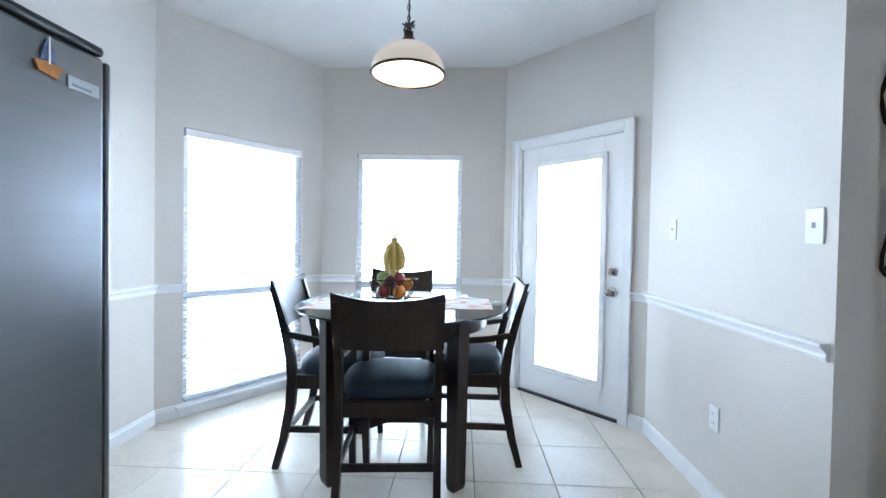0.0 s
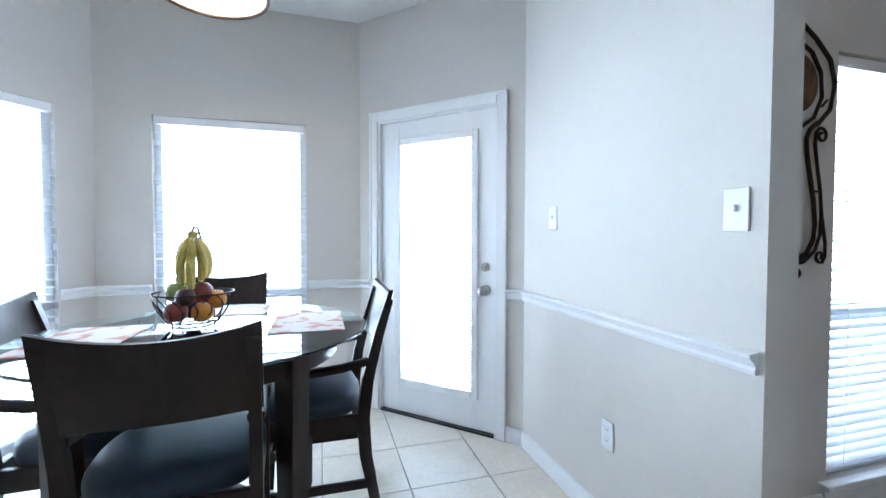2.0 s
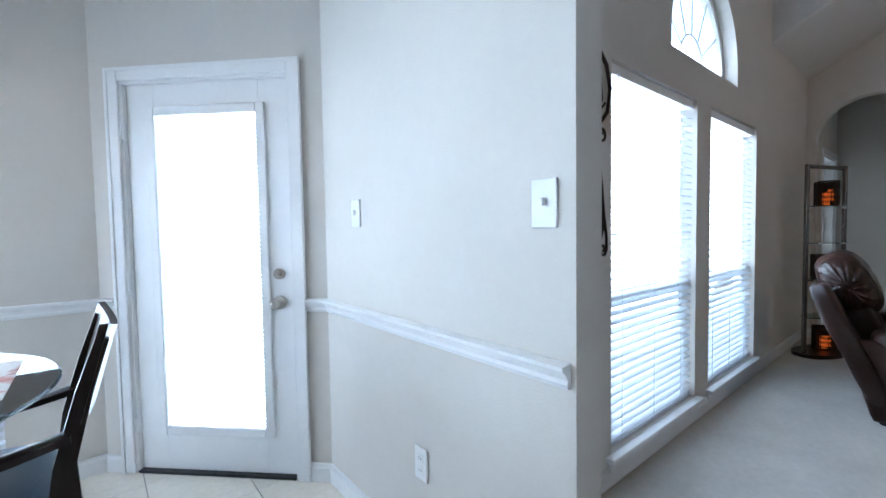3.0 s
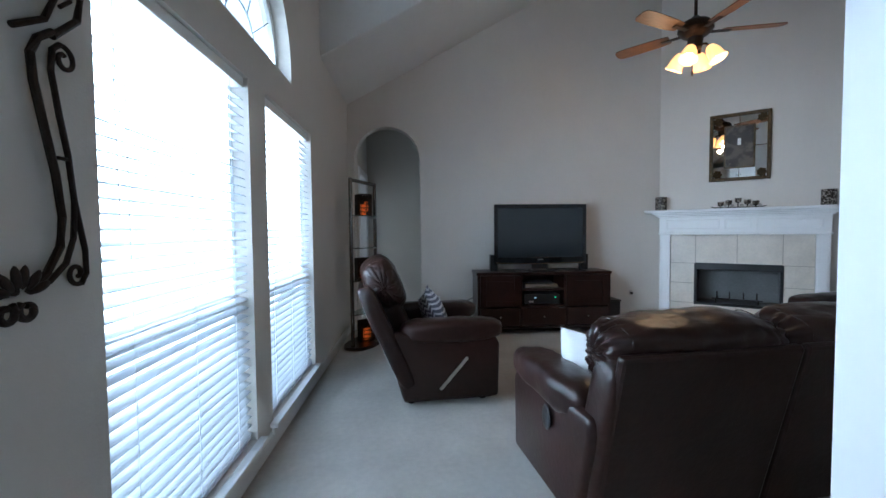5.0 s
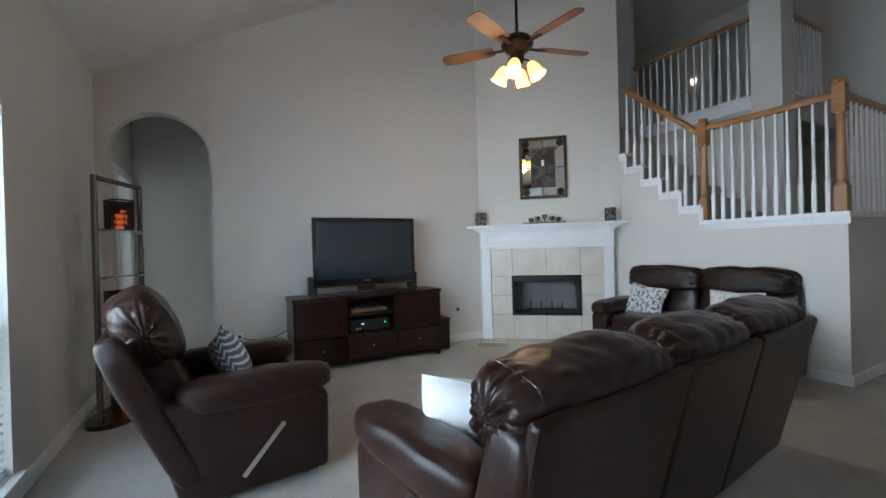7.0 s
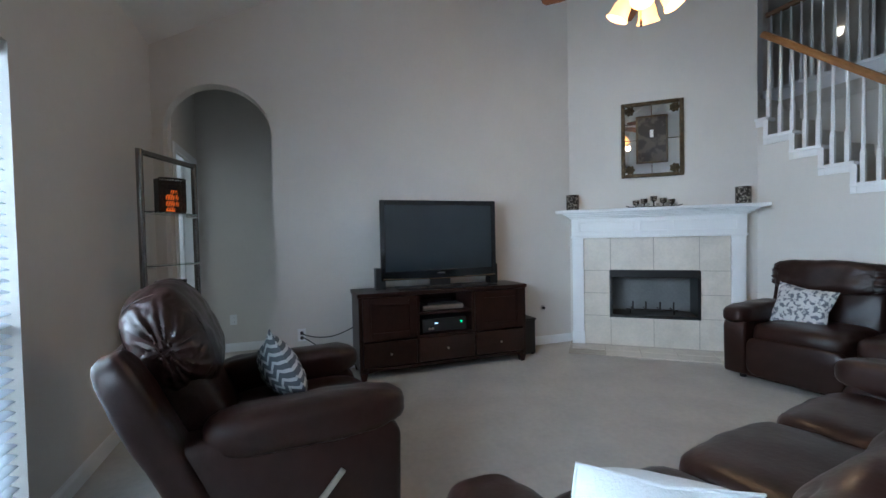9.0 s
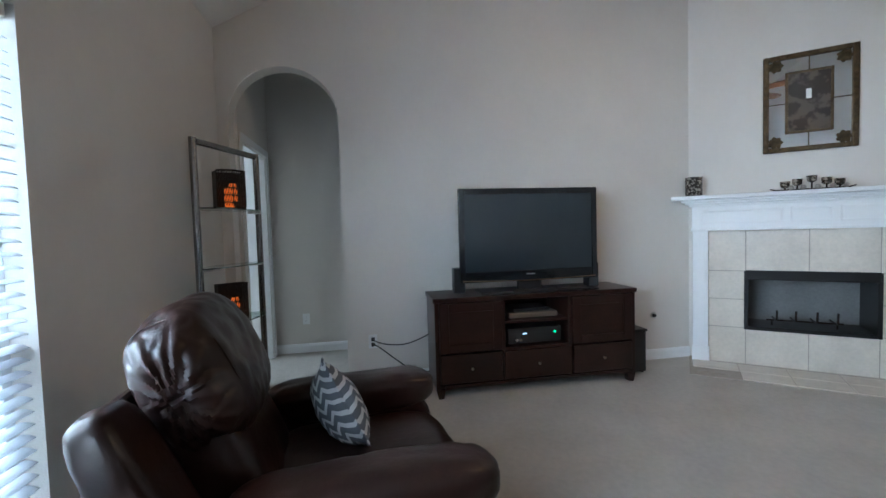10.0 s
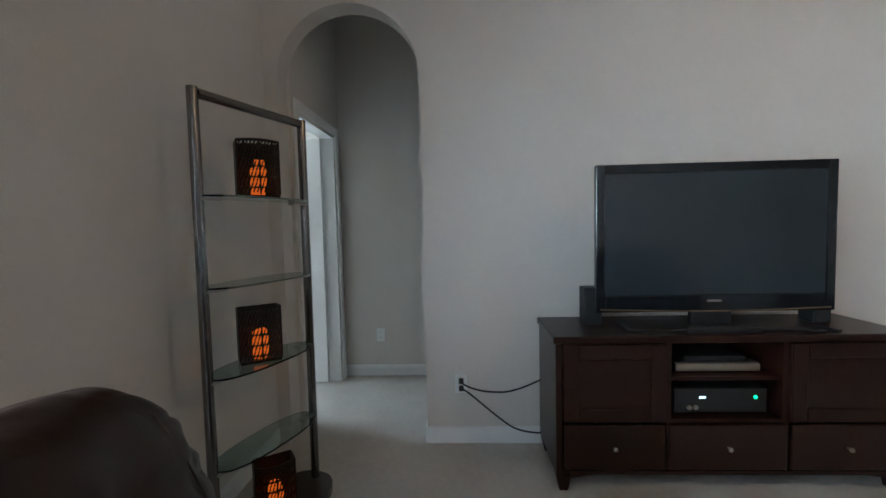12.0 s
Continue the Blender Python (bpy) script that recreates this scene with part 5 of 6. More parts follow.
for z in (mz0 + 0.04, mz1 - 0.15):
    part("glass_joint", box(bmesh.new(), (mx - 0.004, -0.017, z), (mx + 0.004, -0.0142, z + 0.11)), GILT, a)
for sx in (-1, 1):
    part("glass_joint", box(bmesh.new(), (mx + sx * 0.21 - 0.055, -0.017, (mz0 + mz1) / 2 - 0.004), (mx + sx * 0.21 + 0.055, -0.0142, (mz0 + mz1) / 2 + 0.004)), GILT, a)
for i in range(22):
    for sx in (-1, 1):
        part("frame_bead", ball(bmesh.new(), (mx + sx * (mw - 0.02), -0.036, mz0 + 0.03 + i * 0.034), 0.009, n=8), GILT, a) if i % 2 == 0 else None

# ---- iron wall scroll ----
d = unit(Matrix.Translation((2.815, WY, 0)), "iron_wall_scroll", "black wrought iron scroll with candle bowl on the wall", "wall decor", "")
YO = -0.022
def bar(pts, r, name="scroll"):
    return part(name, tube(bmesh.new(), [(x, YO + (q[0] if (q := rest) else 0), z) for x, z, *rest in pts], r, 8), IRON, d, "", True)
def spiral(cx, cz, r0, r1, a0, turns, n=18):
    return [(cx + (r0 + (r1 - r0) * i / n) * math.cos(a0 + turns * math.tau * i / n), cz + (r0 + (r1 - r0) * i / n) * math.sin(a0 + turns * math.tau * i / n)) for i in range(n + 1)]
for sx in (-1, 1):
    def mir(pts):
        return [(sx * x, z) for x, z in pts]
    bar(mir([(0.03, 1.135), (0.075, 1.17), (0.115, 1.23), (0.125, 1.30), (0.112, 1.40), (0.088, 1.50), (0.065, 1.60), (0.06, 1.66), (0.08, 1.70), (0.12, 1.73)]), 0.009)
    bar(mir([(0.08, 1.15), (0.13, 1.19), (0.155, 1.25), (0.163, 1.34), (0.15, 1.45), (0.128, 1.55), (0.112, 1.64), (0.118, 1.69), (0.14, 1.71)]), 0.007)
    bar(mir(spiral(0.15, 1.678, 0.033, 0.010, 1.9, -1.1)), 0.006)
    bar(mir([(0.163, 1.34), (0.176, 1.28), (0.19, 1.22), (0.19, 1.16), (0.172, 1.135)]), 0.007)
    bar(mir(spiral(0.160, 1.163, 0.028, 0.008, -1.2, -1.0)), 0.006)
    bar(mir(spiral(0.024, 1.095, 0.022, 0.012, 2.2, 0.95)), 0.008)
    bar(mir([(0.12, 1.44), (0.15, 1.44)]), 0.005, "cross_tie")
    bar(mir([(0.12, 1.72), (0.195, 1.79), (0.22, 1.90), (0.19, 2.00), (0.10, 2.08), (0.02, 2.13)]), 0.009)
    bar(mir([(0.02, 1.70), (0.10, 1.75), (0.145, 1.84), (0.135, 1.94), (0.08, 2.02), (0.0, 2.06)]), 0.008)
    bar(mir([(0.145, 1.80), (0.178, 1.83)]), 0.005, "cross_tie")
    for a_ in (20, 50, 80):
        q = radians(a_)
        part("leaf", ball(bmesh.new(), (sx * 0.05 * math.cos(q), YO - 0.01, 1.13 + 0.04 * math.sin(q)), 0.03, (0.9, 0.25, 0.35), 8, pose(0, 0, 0, 0, -sx * a_, 0)), IRON, d, "", True)
part("medallion", lathe(bmesh.new(), [(0.0, 0.0), (0.11, 0.006), (0.125, 0.014), (0.115, 0.02), (0.0, 0.016)], n=24), material("aged_copper", (0.12, 0.07, 0.04), 0.5, metal=0.6, vary=0.3, scale=18, bump=0.5, bump_scale=40), d, "aged brown medallion", True).matrix_local = pose(0, -0.005, 1.89, 90, 0, 0)
for z in (1.14, 2.06):
    part("wall_stud", rod(bmesh.new(), (0, -0.001, z), (0, YO, z), 0.01, n=8), IRON, d)

# ---- ceiling fan ----
FAN = Vector((5.32, -0.52, 0))
t = thing("ceiling_fan", "bronze ceiling fan with five blades and four lit shades", "ceiling fan", (FAN.x, FAN.y, 0), 10)
top = roof_z(FAN.y)
hz = 2.90
BRONZE = material("oiled_bronze", (0.045, 0.03, 0.022), 0.4, metal=0.8, vary=0.2)
BLADE = material("walnut_blade", (0.16, 0.075, 0.035), 0.45, vary=0.2, scale=6, stretch=(0.3, 2, 1))
part("canopy", lathe(bmesh.new(), [(0.03, top - 0.12), (0.07, top - 0.06), (0.075, top + 0.04)], n=20), BRONZE, t, "", True)
part("downrod", rod(bmesh.new(), (0, 0, hz + 0.08), (0, 0, top - 0.08), 0.013, n=12), BRONZE, t)
part("motor", lathe(bmesh.new(), [(0.02, hz + 0.13), (0.05, hz + 0.10), (0.10, hz + 0.08), (0.13, hz + 0.05), (0.135, hz + 0.01), (0.10, hz - 0.03), (0.06, hz - 0.05), (0.05, hz - 0.13), (0.02, hz - 0.15)], n=28), BRONZE, t, "", True)
for i in range(5):
    m = pose(0, 0, 0, 0, 0, 72 * i + 30)
    bm = bmesh.new()
    o = [(0.20, -0.05), (0.30, -0.062), (0.55, -0.068), (0.645, -0.06), (0.665, -0.03), (0.665, 0.03), (0.645, 0.06), (0.55, 0.068), (0.30, 0.062), (0.20, 0.05)]
    prism(bm, o, "z", -0.004, 0.004, pose(0, 0, hz + 0.0, 12, 0, 0))
    b = part("blade", bm, BLADE, t)
    b.matrix_local = m
    bm = box(bmesh.new(), (0.10, -0.022, hz - 0.012), (0.27, 0.022, hz - 0.004), 0.003)
    k = part("blade_iron", bm, BRONZE, t)
    k.matrix_local = m
SHADE = bpy.data.materials.new("frosted_shade")
SHADE.use_nodes = True
sb = SHADE.node_tree.nodes["Principled BSDF"]
sb.inputs["Base Color"].default_value = (0.7, 0.45, 0.22, 1)
sb.inputs["Emission Color"].default_value = (1.0, 0.47, 0.14, 1)
sb.inputs["Emission Strength"].default_value = 2.0
BULB = glowing("warm_bulb", (1.0, 0.82, 0.55), 6.0)
for i in range(4):
    a = math.tau * i / 4 + 0.5
    c, s_ = math.cos(a), math.sin(a)
    part("lamp_arm", tube(bmesh.new(), [(0.04 * c, 0.04 * s_, hz - 0.11), (0.08 * c, 0.08 * s_, hz - 0.12), (0.105 * c, 0.105 * s_, hz - 0.15)], 0.009, 8), BRONZE, t)
    bm = lathe(bmesh.new(), [(0.022, 0.0), (0.032, -0.012), (0.046, -0.05), (0.05, -0.09), (0.062, -0.115), (0.058, -0.115), (0.046, -0.09), (0.042, -0.05), (0.028, -0.012)], n=18)
    sh = part("shade", bm, SHADE, t, "glowing frosted bell shade", True)
    sh.matrix_local = Matrix.Translation((0.105 * c, 0.105 * s_, hz - 0.15)) @ Matrix.Scale(1.18, 4) @ pose(0, 0, 0, 0, 0, math.degrees(a)) @ pose(0, 0, 0, 0, -28, 0)
    bu = part("bulb", ball(bmesh.new(), (0, 0, -0.06), 0.022, (1, 1, 1.4), 12), BULB, sh, "", True)
part("pull_chain", rod(bmesh.new(), (0.03, 0.0, hz - 0.15), (0.03, 0.0, hz - 0.30), 0.0025, n=5), BRONZE, t)
part("pull_fob", lathe(bmesh.new(), [(0.003, hz - 0.30), (0.009, hz - 0.32), (0.006, hz - 0.35)], (0.03, 0, 0), 8), BRONZE, t)
for i in range(4):
    a = math.tau * i / 4 + 0.5 + radians(10)
    lamp = new("fan_lamp", bpy.data.lights.new("fan_lamp", "POINT"))
    lamp.data.energy, lamp.data.color, lamp.data.shadow_soft_size = FAN_POWER, (1.0, 0.66, 0.36), 0.03
    lamp.location = (FAN.x + 0.19 * math.cos(a), FAN.y + 0.19 * math.sin(a), hz - 0.345)

# ---- pendant over the table ----
PX, PY, PZ = 0.475, 3.36, 2.268
t = thing("pendant_lamp", "white dome pendant lamp with dark rim on a chain", "pendant lamp", (PX, PY, 0))
part("canopy", lathe(bmesh.new(), [(0.06, H - 0.001), (0.055, H - 0.02), (0.01, H - 0.035)], n=20), BRONZE, t, "", True)
OPAL = bpy.data.materials.new("opal_glass")
OPAL.use_nodes = True
ob_ = OPAL.node_tree.nodes["Principled BSDF"]
ob_.inputs["Base Color"].default_value = (0.88, 0.82, 0.74, 1)
ob_.inputs["Roughness"].default_value = 0.25
ob_.inputs["Emission Color"].default_value = (1.0, 0.72, 0.48, 1)
ob_.inputs["Emission Strength"].default_value = 0.22
R = 0.225
prof = [(R * math.sin(q), PZ + 0.19 * (math.cos(q)) ** 0.9) for q in [radians(12 + 78 * i / 12) for i in range(13)]]
part("shade", lathe(bmesh.new(), prof + [(r - 0.006, z - 0.001) for r, z in prof[::-1]], n=36), OPAL, t, "opal white glass dome", True)
rim = bmesh.new()
tube(rim, [(R * math.cos(q), R * math.sin(q), PZ) for q in [math.tau * i / 40 for i in range(40)]], 0.008, 8, True)
part("rim", rim, BRONZE, t, "dark bronze rim", True)
part("socket", lathe(bmesh.new(), [(0.05, PZ + 0.185), (0.045, PZ + 0.21), (0.03, PZ + 0.225), (0.028, PZ + 0.26), (0.012, PZ + 0.27)], n=18), BRONZE, t, "", True)
for i in range(int((H - 0.03 - PZ - 0.27) / 0.032) + 1):
    z = PZ + 0.28 + i * 0.032
    if z > H - 0.04:
        break
    pts = [(0.009 * math.cos(q), 0, z + 0.02 * math.sin(q)) for q in [math.tau * k / 10 for k in range(10)]]
    if i % 2:
        pts = [(0, x, zz) for x, _, zz in pts]
    part("chain_link", tube(bmesh.new(), pts, 0.0028, 5, True), BRONZE, t)
random.seed(4)
loop = [(0.045 * math.sin(i * 1.9) * random.uniform(0.4, 1), 0.045 * math.cos(i * 2.3) * random.uniform(0.4, 1), PZ + 0.25 + 0.075 * abs(math.sin(i * 1.3))) for i in range(16)]
fine = []
for a, b in zip(loop, loop[1:]):
    for k in range(4):
        fine.append([p_ + (q_ - p_) * k / 4 for p_, q_ in zip(a, b)])
part("coiled_wire", tube(bmesh.new(), fine + [(0, 0.012, H - 0.04)], 0.004, 6), BLACK, t, "dark coiled lamp wire", True)
part("bulb", ball(bmesh.new(), (0, 0, PZ + 0.10), 0.034, (1, 1, 1.3), 14), BULB, t, "lit warm bulb", True)
lamp = new("pendant_bulb", bpy.data.lights.new("pendant_bulb", "POINT"))
lamp.data.energy, lamp.data.color, lamp.data.shadow_soft_size = 3.0, (1.0, 0.72, 0.45), 0.04
lamp.location = (PX, PY, PZ + 0.02)

# ---- dining table ----
TZ = 0.885
TCX, TCY = 0.49, 3.20
t = thing("dining_table", "round glass-topped table on a dark espresso wood frame", "dining table", (TCX, TCY, 0), 0)
part("glass_top", lathe(bmesh.new(), [(0.0, TZ - 0.012), (0.598, TZ - 0.012), (0.605, TZ - 0.008), (0.605, TZ - 0.004), (0.6, TZ), (0.0, TZ)], n=72), TABLE_GLASS, t, "clear round glass top with green edge", True)
bm = bmesh.new()
n = 48
for r0, r1, z0, z1 in ((0.455, 0.485, TZ - 0.105, TZ - 0.022),):
    rr = [[bm.verts.new((r * math.cos(math.tau * i / n), r * math.sin(math.tau * i / n), z)) for i in range(n)] for r, z in ((r0, z0), (r1, z0), (r1, z1), (r0, z1))]
    for a in range(4):
        for i in range(n):
            bm.faces.new((rr[a][i], rr[a][(i + 1) % n], rr[(a + 1) % 4][(i + 1) % n], rr[(a + 1) % 4][i]))
part("apron_ring", bm, ESPRESSO, t, "", True)
for sx in (-1, 1):
    for sy in (-1, 1):
        bm = prism(bmesh.new(), [(-0.045, TZ - 0.02), (0.045, TZ - 0.02), (0.032, 0.03), (0.022, 0.0), (-0.022, 0.0), (-0.032, 0.03)], "y", -0.036, 0.036)
        lg = part("leg", bm, ESPRESSO, t)
        lg.matrix_local = pose(sx * 0.325, sy * 0.325, 0, 0, 0, 45 * sx * sy)
        part("bumper", rod(bmesh.new(), (sx * 0.325, sy * 0.325, TZ - 0.02), (sx * 0.325, sy * 0.325, TZ - 0.0125), 0.018, n=12), GLASS, t)
part("stretcher", box(bmesh.new(), (-0.30, -0.02, 0.22), (0.30, 0.02, 0.26), 0.004, pose(0, 0, 0, 0, 0, 45)), ESPRESSO, t)
part("stretcher", box(bmesh.new(), (-0.30, -0.02, 0.22), (0.30, 0.02, 0.26), 0.004, pose(0, 0, 0.041, 0, 0, -45)), ESPRESSO, t)


def swept(bm, pts, w, d):
    """A bar of rectangular section w by d along points (x, y, z) that lie in a plane of constant x."""
    rings = []
    for i, (x, y, z) in enumerate(pts):
        a, b = pts[max(i - 1, 0)], pts[min(i + 1, len(pts) - 1)]
        ty, tz = b[1] - a[1], b[2] - a[2]
        ln = math.hypot(ty, tz)
        ny, nz = tz / ln, -ty / ln
        dd = d[i] if isinstance(d, (list, tuple)) else d
        rings.append([bm.verts.new(v) for v in ((x - w / 2, y - ny * dd / 2, z - nz * dd / 2), (x + w / 2, y - ny * dd / 2, z - nz * dd / 2), (x + w / 2, y + ny * dd / 2, z + nz * dd / 2), (x - w / 2, y + ny * dd / 2, z + nz * dd / 2))])
    for p_, q_ in zip(rings, rings[1:]):
        for i in range(4):
            bm.faces.new((p_[i], p_[(i + 1) % 4], q_[(i + 1) % 4], q_[i]))
    bm.faces.new(rings[0][::-1])
    bm.faces.new(rings[-1])
    return bm


def dining_chair(at, turn, label):
    """A counter-height armchair with its back at y = 0 and its front towards +y."""
    c = thing("dining_chair", label, "chair", at, turn, "chairs round the table")
    W = 0.225
    for sx in (-1, 1):
        pts = [(sx * W, -0.075, 0.0), (sx * W, -0.03, 0.16), (sx * W, 0.005, 0.34), (sx * W, 0.015, 0.50), (sx * W, -0.005, 0.66), (sx * W, -0.05, 0.84), (sx * W, -0.095, 0.985)]
        part("back_leg", swept(bmesh.new(), pts, 0.034, [0.035, 0.042, 0.05, 0.052, 0.046, 0.038, 0.03]), ESPRESSO, c)
        pts = [(sx * (W + 0.005), 0.425, 0.0), (sx * (W + 0.005), 0.415, 0.25), (sx * (W + 0.005), 0.415, 0.70)]
        part("front_leg", swept(bmesh.new(), pts, 0.036, [0.03, 0.04, 0.036]), ESPRESSO, c)
        bm = bmesh.new()
        path = [(0.02, -0.02, 0.735), (0.026, 0.10, 0.712), (0.03, 0.24, 0.70), (0.03, 0.36, 0.705), (0.024, 0.445, 0.715)]
        rings = []
        for x, y, z in path:
            q = sx * (W + x - 0.02)
            rings.append([bm.verts.new(v) for v in ((q - 0.022, y, z - 0.014), (q + 0.022, y, z - 0.014), (q + 0.024, y, z + 0.006), (q + 0.012, y, z + 0.014), (q - 0.012, y, z + 0.014), (q - 0.024, y, z + 0.006))])
        for p_, q_ in zip(rings, rings[1:]):
            for i in range(6):
                bm.faces.new((p_[i], p_[(i + 1) % 6], q_[(i + 1) % 6], q_[i]))
        bm.faces.new(rings[0][::-1])
        bm.faces.new(rings[-1])
        part("arm", bm, ESPRESSO, c, "", True)
        part("side_rail", box(bmesh.new(), (sx * W - 0.012, 0.03, 0.44), (sx * W + 0.012, 0.40, 0.515), 0.004), ESPRESSO, c)
        part("side_stretcher", box(bmesh.new(), (sx * W - 0.011, -0.03, 0.20), (sx * W + 0.011, 0.40, 0.235), 0.004), ESPRESSO, c)
    # curved back panel
    bm = bmesh.new()
    n, k = 14, 6
    grid = {}
    for s_ in (0, 1):
        for i in range(n + 1):
            u = 2 * i / n - 1
            for j in range(k + 1):
                v = j / k
                z = 0.765 + 0.225 * v + 0.034 * u * u * v
                y = -0.028 - 0.075 * (z - 0.72) / 0.28 - 0.035 * (1 - u * u) + s_ * 0.02
                grid[(s_, i, j)] = bm.verts.new((u * (W + 0.022), y, z))
    for i in range(n):
        for j in range(k):
            for s_ in (0, 1):
                bm.faces.new([grid[(s_, i + a, j + b)] for a, b in ((0, 0), (1, 0), (1, 1), (0, 1))])
    for i in range(n):
        for j in (0, k):
            bm.faces.new((grid[(0, i, j)], grid[(0, i + 1, j)], grid[(1, i + 1, j)], grid[(1, i, j)]))
    for j in range(k):
        for i in (0, n):
            bm.faces.new((grid[(0, i, j)], grid[(0, i, j + 1)], grid[(1, i, j + 1)], grid[(1, i, j)]))
    part("backrest", bm, ESPRESSO, c, "curved dark wood back panel", True)
    part("front_rail", box(bmesh.new(), (-W, 0.405, 0.44), (W, 0.428, 0.515), 0.004), ESPRESSO, c)
    part("back_rail", box(bmesh.new(), (-W, 0.0, 0.44), (W, 0.022, 0.515), 0.004), ESPRESSO, c)
    part("front_stretcher", box(bmesh.new(), (-W, 0.405, 0.24), (W, 0.427, 0.275), 0.004), ESPRESSO, c)
    part("back_stretcher", box(bmesh.new(), (-W, -0.022, 0.20), (W, 0.0, 0.235), 0.004), ESPRESSO, c)
    bm = puff(bmesh.new(), (-W - 0.018, 0.015, 0.475), (W + 0.018, 0.47, 0.61), 3.2, 8, 0.003)
    part("seat", bm, SEAT, c, "dark navy padded seat", True)
    return c


CH_L = "dark espresso wood counter-height armchair with navy seat"
first = dining_chair((0.505, 2.66, 0), 5, CH_L)
copy_thing(first, pose(1.09, 3.34, 0, 0, 0, 90))
copy_thing(first, pose(-0.10, 3.22, 0, 0, 0, -88))
copy_thing(first, pose(0.345, 4.07, 0, 0, 0, 180))

# placemats
MAT_PRINT = blotched("placemat_print", (0.78, 0.74, 0.70), (0.62, 0.30, 0.25), 9, 0.40)
for x, y, r in ((0.50, 2.83, 0), (0.86, 3.24, 90), (0.12, 3.12, 90), (0.45, 3.60, 0)):
    m_ = thing("placemat", "white placemat with faded red print on the glass", "placemat", (x, y, TZ), r, "placemats")
    part("sheet", box(bmesh.new(), (-0.21, -0.14, 0.0005), (0.21, 0.14, 0.003), 0.001), MAT_PRINT, m_)

# fruit bowl with banana hook
BX, BY = 0.42, 3.27
b = thing("fruit_bowl", "black wire fruit bowl with a banana hook", "fruit bowl", (BX, BY, TZ))
n = 40
def ring_path(r, z, k=40):
    return [(r * math.cos(math.tau * i / k), r * math.sin(math.tau * i / k), z) for i in range(k)]
part("rim", tube(bmesh.new(), ring_path(0.145, 0.135), 0.004, 6, True), IRON, b)
part("base_ring", tube(bmesh.new(), ring_path(0.075, 0.006), 0.004, 6, True), IRON, b)
part("floor_ring", tube(bmesh.new(), ring_path(0.085, 0.022), 0.003, 6, True), IRON, b)
for i in range(16):
    a = math.tau * i / 16
    pts = [((0.145 - 0.062 * v ** 1.6) * math.cos(a + 0.35 * math.sin(v * math.pi)), (0.145 - 0.062 * v ** 1.6) * math.sin(a + 0.35 * math.sin(v * math.pi)), 0.135 - 0.125 * v) for v in [k / 8 for k in range(9)]]
    part("wire", tube(bmesh.new(), pts, 0.0025, 5), IRON, b)
part("hook_stem", tube(bmesh.new(), [(0, 0.145, 0.135), (0.0, 0.155, 0.24), (0.0, 0.13, 0.34), (0.0, 0.07, 0.395), (0.0, 0.01, 0.395), (0, -0.005, 0.375)], 0.005, 8), IRON, b, "", True)
RED_F = material("red_apple", (0.16, 0.02, 0.02), 0.3, vary=0.3, scale=14, tint=(0.25, 0.05, 0.03))
GREEN_F = material("green_apple", (0.28, 0.38, 0.10), 0.3, vary=0.2, scale=14)
ORANGE_F = material("orange_peel", (0.62, 0.24, 0.03), 0.45, vary=0.1, scale=20, bump=0.3, bump_scale=160)
PLUM_F = material("dark_plum", (0.05, 0.012, 0.018), 0.3, vary=0.2, scale=14)
for nm, lab, mt, x, y, z, r in (("apple", "dark red apple in the wire bowl", RED_F, -0.05, -0.05, 0.065, 0.042), ("orange", "ripe orange in the wire bowl", ORANGE_F, 0.045, -0.06, 0.062, 0.040), ("plum", "dark purple plum in the wire bowl", PLUM_F, -0.02, 0.055, 0.065, 0.04), ("apple", "green apple on top of the bowl", GREEN_F, -0.065, 0.02, 0.135, 0.042), ("apple", "red apple on top of the bowl", RED_F, 0.03, 0.0, 0.135, 0.042), ("orange", "ripe orange at the bowl's rim", ORANGE_F, 0.075, 0.03, 0.10, 0.04), ("plum", "dark purple plum at the bowl's rim", PLUM_F, -0.01, -0.075, 0.125, 0.036)):
    f = thing(nm, lab, nm, (BX + x, BY + y, TZ + z))
    part("fruit", lathe(bmesh.new(), [(0.004, -r * 0.86), (r * 0.55, -r * 0.84), (r * 0.93, -r * 0.4), (r, 0.05 * r), (r * 0.9, r * 0.5), (r * 0.5, r * 0.88), (r * 0.12, r * 0.76)], n=16), mt, f, "", True)
    part("stem", rod(bmesh.new(), (0, 0, r * 0.74), (0.003, 0, r * 1.05), 0.002, n=5), BRONZE, f)
BANANA = material("banana_peel", (0.66, 0.50, 0.10), 0.5, vary=0.10, scale=9, tint=(0.62, 0.52, 0.12))
f = thing("bananas", "bunch of ripe yellow bananas hanging from the hook", "bananas", (BX, BY, TZ + 0.372))
part("crown", ball(bmesh.new(), (0, 0, -0.005), 0.016, (1.2, 1, 1), 10), BANANA, f, "", True)
for i in range(7):
    a = math.tau * i / 7 + 0.3
    ca, sa = math.cos(a), math.sin(a)
    pts, rad = [], []
    for k in range(10):
        v = k / 9
        rr = 0.008 + 0.046 * math.sin(math.pi * (0.06 + 0.66 * v))
        pts.append((rr * ca, rr * sa * 0.85, -0.015 - (0.165 + 0.02 * (i % 3)) * v))
        rad.append(0.004 + 0.013 * min(1, (v * 5) ** 1.2) * (1 if v < 0.85 else max(0.35, 1 - (v - 0.85) * 4.5)))
    fruit_ = part("banana", tube(bmesh.new(), pts, rad, 7), BANANA, f, "", True)
    part("tip", ball(bmesh.new(), pts[-1], 0.006, n=6), BRONZE, fruit_, "dark dried tip", True)

